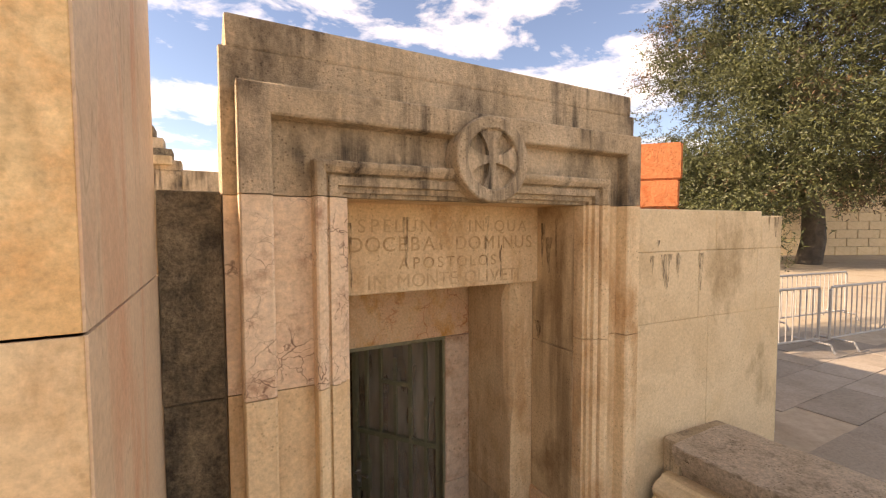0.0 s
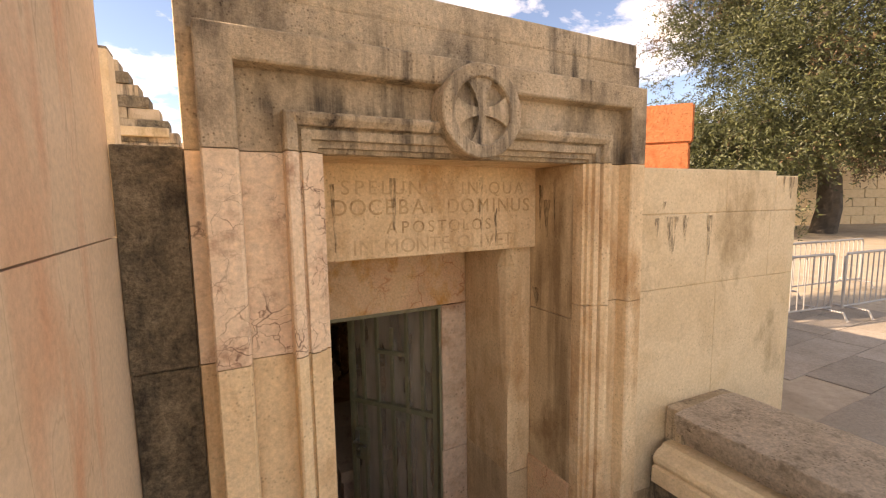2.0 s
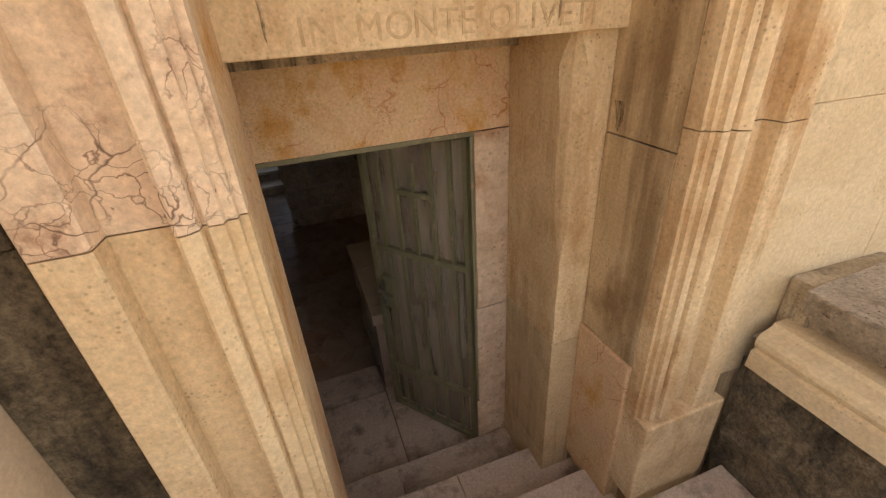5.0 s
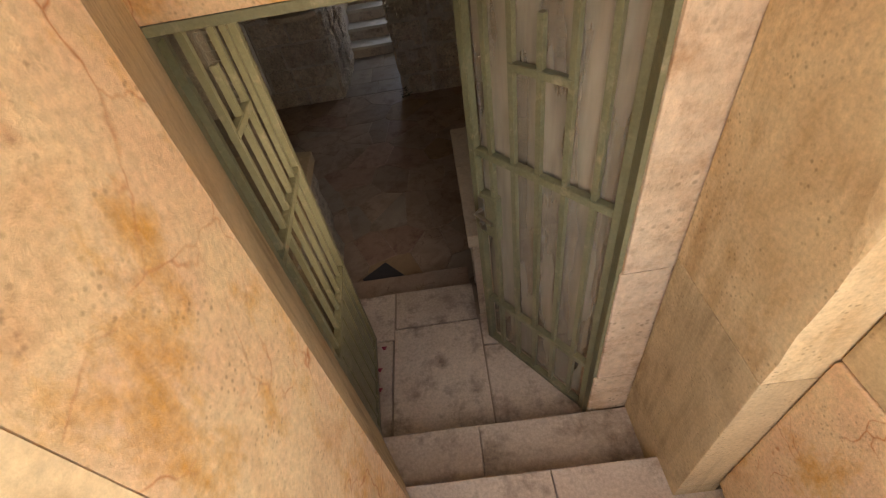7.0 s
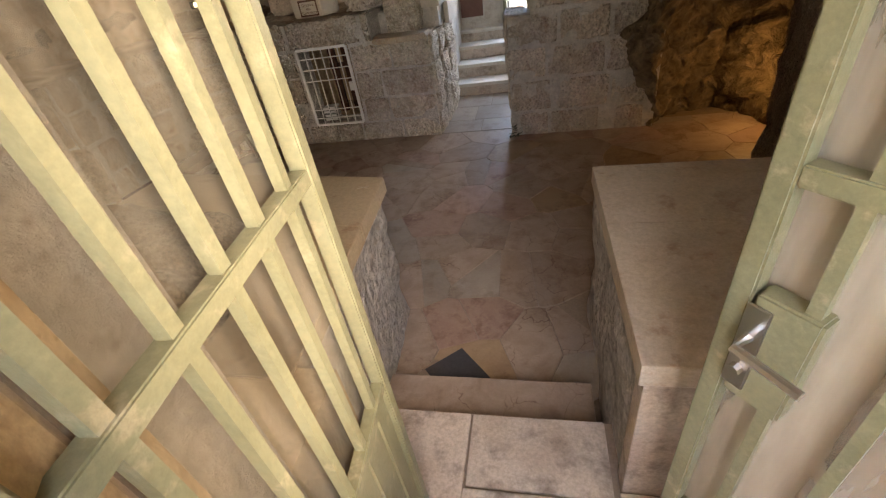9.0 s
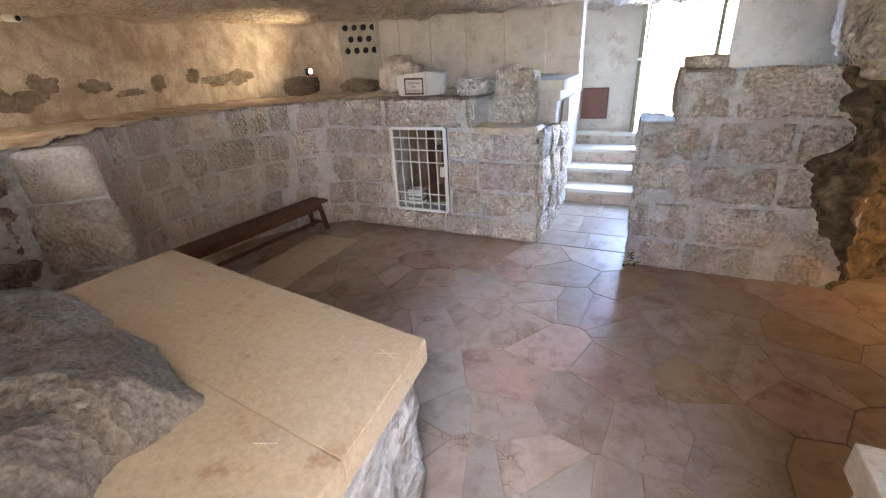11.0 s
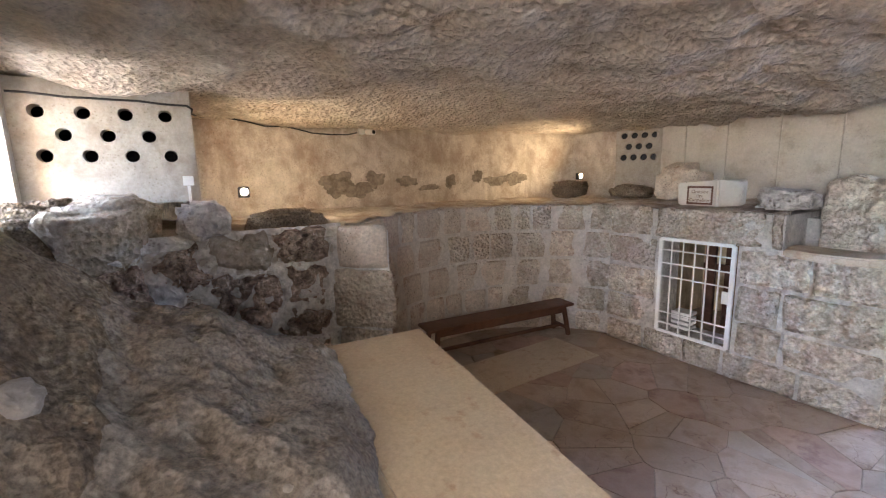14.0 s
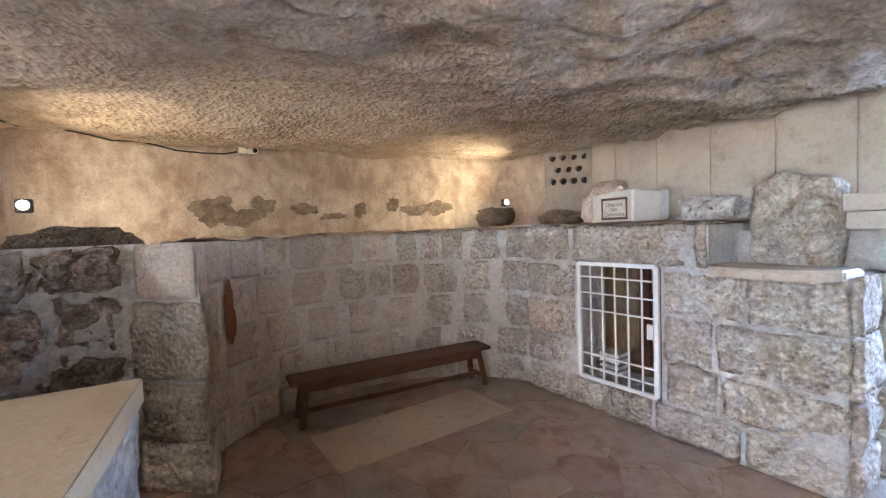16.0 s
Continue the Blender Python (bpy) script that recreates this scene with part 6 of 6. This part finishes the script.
def leaf_mat(name, a, b):
    m = bpy.data.materials.new(name)
    m.use_nodes = True
    t = m.node_tree
    g, r = t.nodes.new("ShaderNodeNewGeometry"), t.nodes.new("ShaderNodeValToRGB")
    r.color_ramp.elements[0].color, r.color_ramp.elements[1].color = (*a, 1), (*b, 1)
    t.links.new(g.outputs["Random Per Island"], r.inputs["Fac"])
    bs = t.nodes["Principled BSDF"]
    t.links.new(r.outputs["Color"], bs.inputs["Base Color"])
    bs.inputs["Roughness"].default_value = 0.6
    return m


M_LEAF = leaf_mat("pine_needles", (0.014, 0.022, 0.008), (0.105, 0.118, 0.040))
M_DRY = leaf_mat("dry_pine_needles", (0.06, 0.038, 0.02), (0.20, 0.125, 0.065))
M_BARK = material("grey_bark", [(0.06, 0.05, 0.04), (0.13, 0.105, 0.08)], fine=12, bump=0.8, scale=3.0)


def pine():
    rnd = random.Random(51)
    base = Vector((21.9, 8.5, GROUND))
    right, deep = Vector((0.88, -0.475, 0)), Vector((0.475, 0.88, 0))
    root = thing("pine_tree", "large dense pine with green and browned foliage", "tree", tuple(base))
    spine = [base, base + Vector((0, 0, 1.0)) + right * 0.22, base + Vector((0, 0, 2.2)) + right * 0.15, base + Vector((0, 0, 3.3)) - right * 0.35, base + Vector((0, 0, 5.5)) - right * 0.7, base + Vector((0, 0, 9.0)) - right * 0.5]

    def taper(points, r0, r1, n=10):
        bm = bmesh.new()
        rings = []
        for k, p in enumerate(points):
            r = r0 + (r1 - r0) * k / (len(points) - 1)
            rings.append([bm.verts.new(p + (right * math.cos(2 * math.pi * i / n) + deep * math.sin(2 * math.pi * i / n)) * r * (1 + 0.1 * rnd.uniform(-1, 1))) for i in range(n)])
        for a, b in zip(rings, rings[1:]):
            for i in range(n):
                bm.faces.new((a[i], a[(i + 1) % n], b[(i + 1) % n], b[i]))
        return bm
    part("trunk", taper(spine, 0.46, 0.2, 12), M_BARK, root, smooth=True)
    for k in range(9):
        o = spine[3].lerp(spine[5], k / 9)
        a = rnd.uniform(0, 6.28)
        tip = o + right * math.cos(a) * rnd.uniform(3, 5) + deep * math.sin(a) * rnd.uniform(3, 5) + Vector((0, 0, rnd.uniform(-0.5, 2)))
        part("limb", taper([o, o.lerp(tip, 0.5) + Vector((0, 0, 0.4)), tip], 0.14, 0.03, 7), M_BARK, root)
    clumps = []
    while len(clumps) < 900:
        u, v, w = rnd.uniform(-0.70, 1), rnd.uniform(-1, 1), rnd.uniform(-1, 1)
        d = u * u + v * v + w * w
        if not 0.10 < d < 1 or noise.noise(Vector((u * 2.6, v * 2.6, w * 2.6 + 4))) < -0.22:
            continue
        z = 8.2 + 7.0 * w
        x = 7.2 * u + 0.4
        if z < 3.0 and x > -1.6:
            continue
        clumps.append((base - right * 0.2 + right * x + deep * (v * 6.0) + Vector((0, 0, z)), x, z))
    for k in range(90):
        x, z = rnd.uniform(-5.2, -2.2), rnd.uniform(0.8, 4.5)
        clumps.append((base + right * x + deep * rnd.uniform(-2.5, 4) + Vector((0, 0, z)), x, z))
    green, dry = [], []
    gf, df = [], []
    heart = base + Vector((0, 0, 7.5))
    for c, x, z in clumps:
        brown = (x > 0.8 and z < 11 and rnd.random() < 0.65) or rnd.random() < 0.03
        vs, fs = (dry, df) if brown else (green, gf)
        out = (c - heart).normalized()
        # each clump is a set of short twigs that fan outward, each twig feathered with needles
        for _ in range(34):
            way = (out * 0.8 + Vector((rnd.gauss(0, 0.7), rnd.gauss(0, 0.7), rnd.gauss(0.05, 0.5)))).normalized()
            start = c + Vector((rnd.gauss(0, 0.42), rnd.gauss(0, 0.42), rnd.gauss(0, 0.28)))
            length = rnd.uniform(0.45, 0.95)
            for q in range(13):
                f = (q + rnd.random()) / 13
                p = start + way * length * f + Vector((0, 0, -0.12 * f * f))
                leaf = (way * 0.7 + Vector((rnd.gauss(0, 0.7), rnd.gauss(0, 0.7), rnd.gauss(0, 0.6)))).normalized() * rnd.uniform(0.10, 0.20)
                side = leaf.cross(Vector((rnd.uniform(-1, 1), rnd.uniform(-1, 1), rnd.uniform(-1, 1)))).normalized() * rnd.uniform(0.014, 0.028)
                i = len(vs)
                vs += [p, p + leaf * 0.45 + side, p + leaf, p + leaf * 0.45 - side]
                fs.append((i, i + 1, i + 2, i + 3))
    for name, vs, fs, mat in (("crown", green, gf, M_LEAF), ("dry_foliage", dry, df, M_DRY)):
        me = bpy.data.meshes.new(name)
        me.from_pydata([v - base for v in vs], [], fs)
        me.materials.append(mat)
        ob = new(name, me)
        ob.parent = root
        tagged(ob, "browned dry needles" if name != "crown" else "dense green needle sprays", kind="stuff")


pine()


def far_wall():
    root = thing("boundary_building", "pale coursed stone building behind the pine", "building", (24, 14, GROUND))
    c, along = Vector((26.5, 12.2, GROUND)), Vector((0.88, -0.475, 0))
    ang = math.atan2(along.y, along.x)
    big = part("wall", boxed((-15, 0.06, 0), (13, 1.0, 5.4)), M_WEATHER, None)
    big.parent = root
    big.matrix_local = Matrix.Translation(c - root.location) @ Matrix.Rotation(ang, 4, "Z")
    me = mesh(boxed((-0.58, 0, 0.012), (0.58, 0.1, 0.448), 0.01), "block", M_WALLR)
    for j in range(10):
        for i in range(13):
            ob = new("block", me)
            ob.parent = root
            ob.matrix_local = Matrix.Translation(c - root.location) @ Matrix.Rotation(ang, 4, "Z") @ Matrix.Translation((-4.0 + 1.2 * i + 0.6 * (j % 2), 0, 0.46 * j))
    # no opening here: a black panel paints the dark of the entrance
    door_ob = part("doorway", boxed((-5.7, -0.02, 0), (-4.9, 0.08, 4.2), 0.01), M_BLACK, None, "black panel standing in for a dark doorway")
    door_ob.parent = root
    door_ob.matrix_local = Matrix.Translation(c - root.location) @ Matrix.Rotation(ang, 4, "Z")


far_wall()


def orange_block():
    root = thing("sunlit_wall_stub", "sunlit orange stone wall end with a worn edge", "wall stub", (5.0, 3.6, GROUND))
    for z0, z1, w in ((-0.05, 0.9, 0.0), (0.905, 1.72, 0.0), (1.725, 2.05, -0.03), (2.055, 2.49, 0.02)):
        bm = prism([(4.05, 3.95), (4.86 + w, 3.10), (5.05 + w, 3.25), (4.3, 4.6)], z0, z1)
        bmesh.ops.bevel(bm, geom=bm.edges[:], offset=0.02, segments=2, affect="EDGES")
        part("course", bm, M_SUNNY, root)


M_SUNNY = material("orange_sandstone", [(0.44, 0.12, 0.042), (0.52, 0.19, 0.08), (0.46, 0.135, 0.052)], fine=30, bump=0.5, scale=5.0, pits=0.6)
orange_block()


def stepped_ruin():
    root = thing("stepped_ruin", "grey stepped masonry gable on the roof behind", "ruin", (-1.0, 9.2, 1.3))
    for k in range(8):
        x, z = -1.33 + 0.13 * k, 4.05 - 0.19 * k
        part("step_block", boxed((-2.6, 9.0, z - 0.187), (x - 0.45, 9.5, z), 0.012, 0.004), M_DARK if k % 3 == 1 else M_WEATHER, root)
        part("step_block", boxed((x - 0.447, 9.0 + 0.03 * (k % 2), z - 0.187), (x, 9.5, z), 0.015, 0.004), M_WEATHER if k % 2 else M_DARK, root)
    part("gable_wall", boxed((-2.6, 9.02, 1.3), (-0.42, 9.5, 2.53), 0.015, 0.004), M_WEATHER, root)
    x = -0.42
    part("step_block", boxed((x, 9.05, 1.3), (0.3, 9.5, 2.56), 0.015, 0.004), M_WEATHER, root)
    part("plain_wall", boxed((-1.6, 5.0, 1.3), (-0.66, 5.3, 2.86), 0.02), M_WALLR, root, "pale plain wall")
    part("corbel", boxed((-1.3, 8.9, 2.62), (-0.55, 9.02, 2.78), 0.02, 0.004), M_WALLR, root)


stepped_ruin()

# ---- small growth and litter ----


def weed():
    rnd = random.Random(61)
    root = thing("weed_tuft", "small dark green weed growing at the wall foot", "plant", (0.37, 7.42, FLOOR))
    for k in range(26):
        p = Vector((0.36 + rnd.uniform(-0.05, 0.05), 7.44 + rnd.uniform(-0.05, 0.03), FLOOR + rnd.uniform(0.0, 0.16)))
        way = Vector((rnd.uniform(-1, 1), rnd.uniform(-1, 0.2), rnd.uniform(0, 1))).normalized()
        s = way.cross(Vector((0.3, 0.2, 1))).normalized() * 0.016
        bm = bmesh.new()
        bm.faces.new([bm.verts.new(v) for v in (p, p + way * 0.03 + s, p + way * 0.07, p + way * 0.03 - s)])
        part("leaf", bm, M_LEAF, root)


weed()
M_PETAL = plain("dark_red_petal", (0.26, 0.015, 0.035), 0.6)
for k, (x, y) in enumerate(((0.20, 2.97), (0.205, 2.83), (0.19, 2.80), (0.225, 3.13))):
    bm = bmesh.new()
    bm.faces.new([bm.verts.new((x + 0.018 * math.cos(t) * (1 + 0.3 * math.sin(3 * t)), y + 0.014 * math.sin(t), -1.452 + 0.006 * math.cos(2 * t))) for t in (2 * math.pi * i / 10 for i in range(10))])
    ob = new("petal", mesh(bm, "petal", M_PETAL))
    tagged(ob, "dark red flower petal fallen on the landing", "petal", "fallen petals")
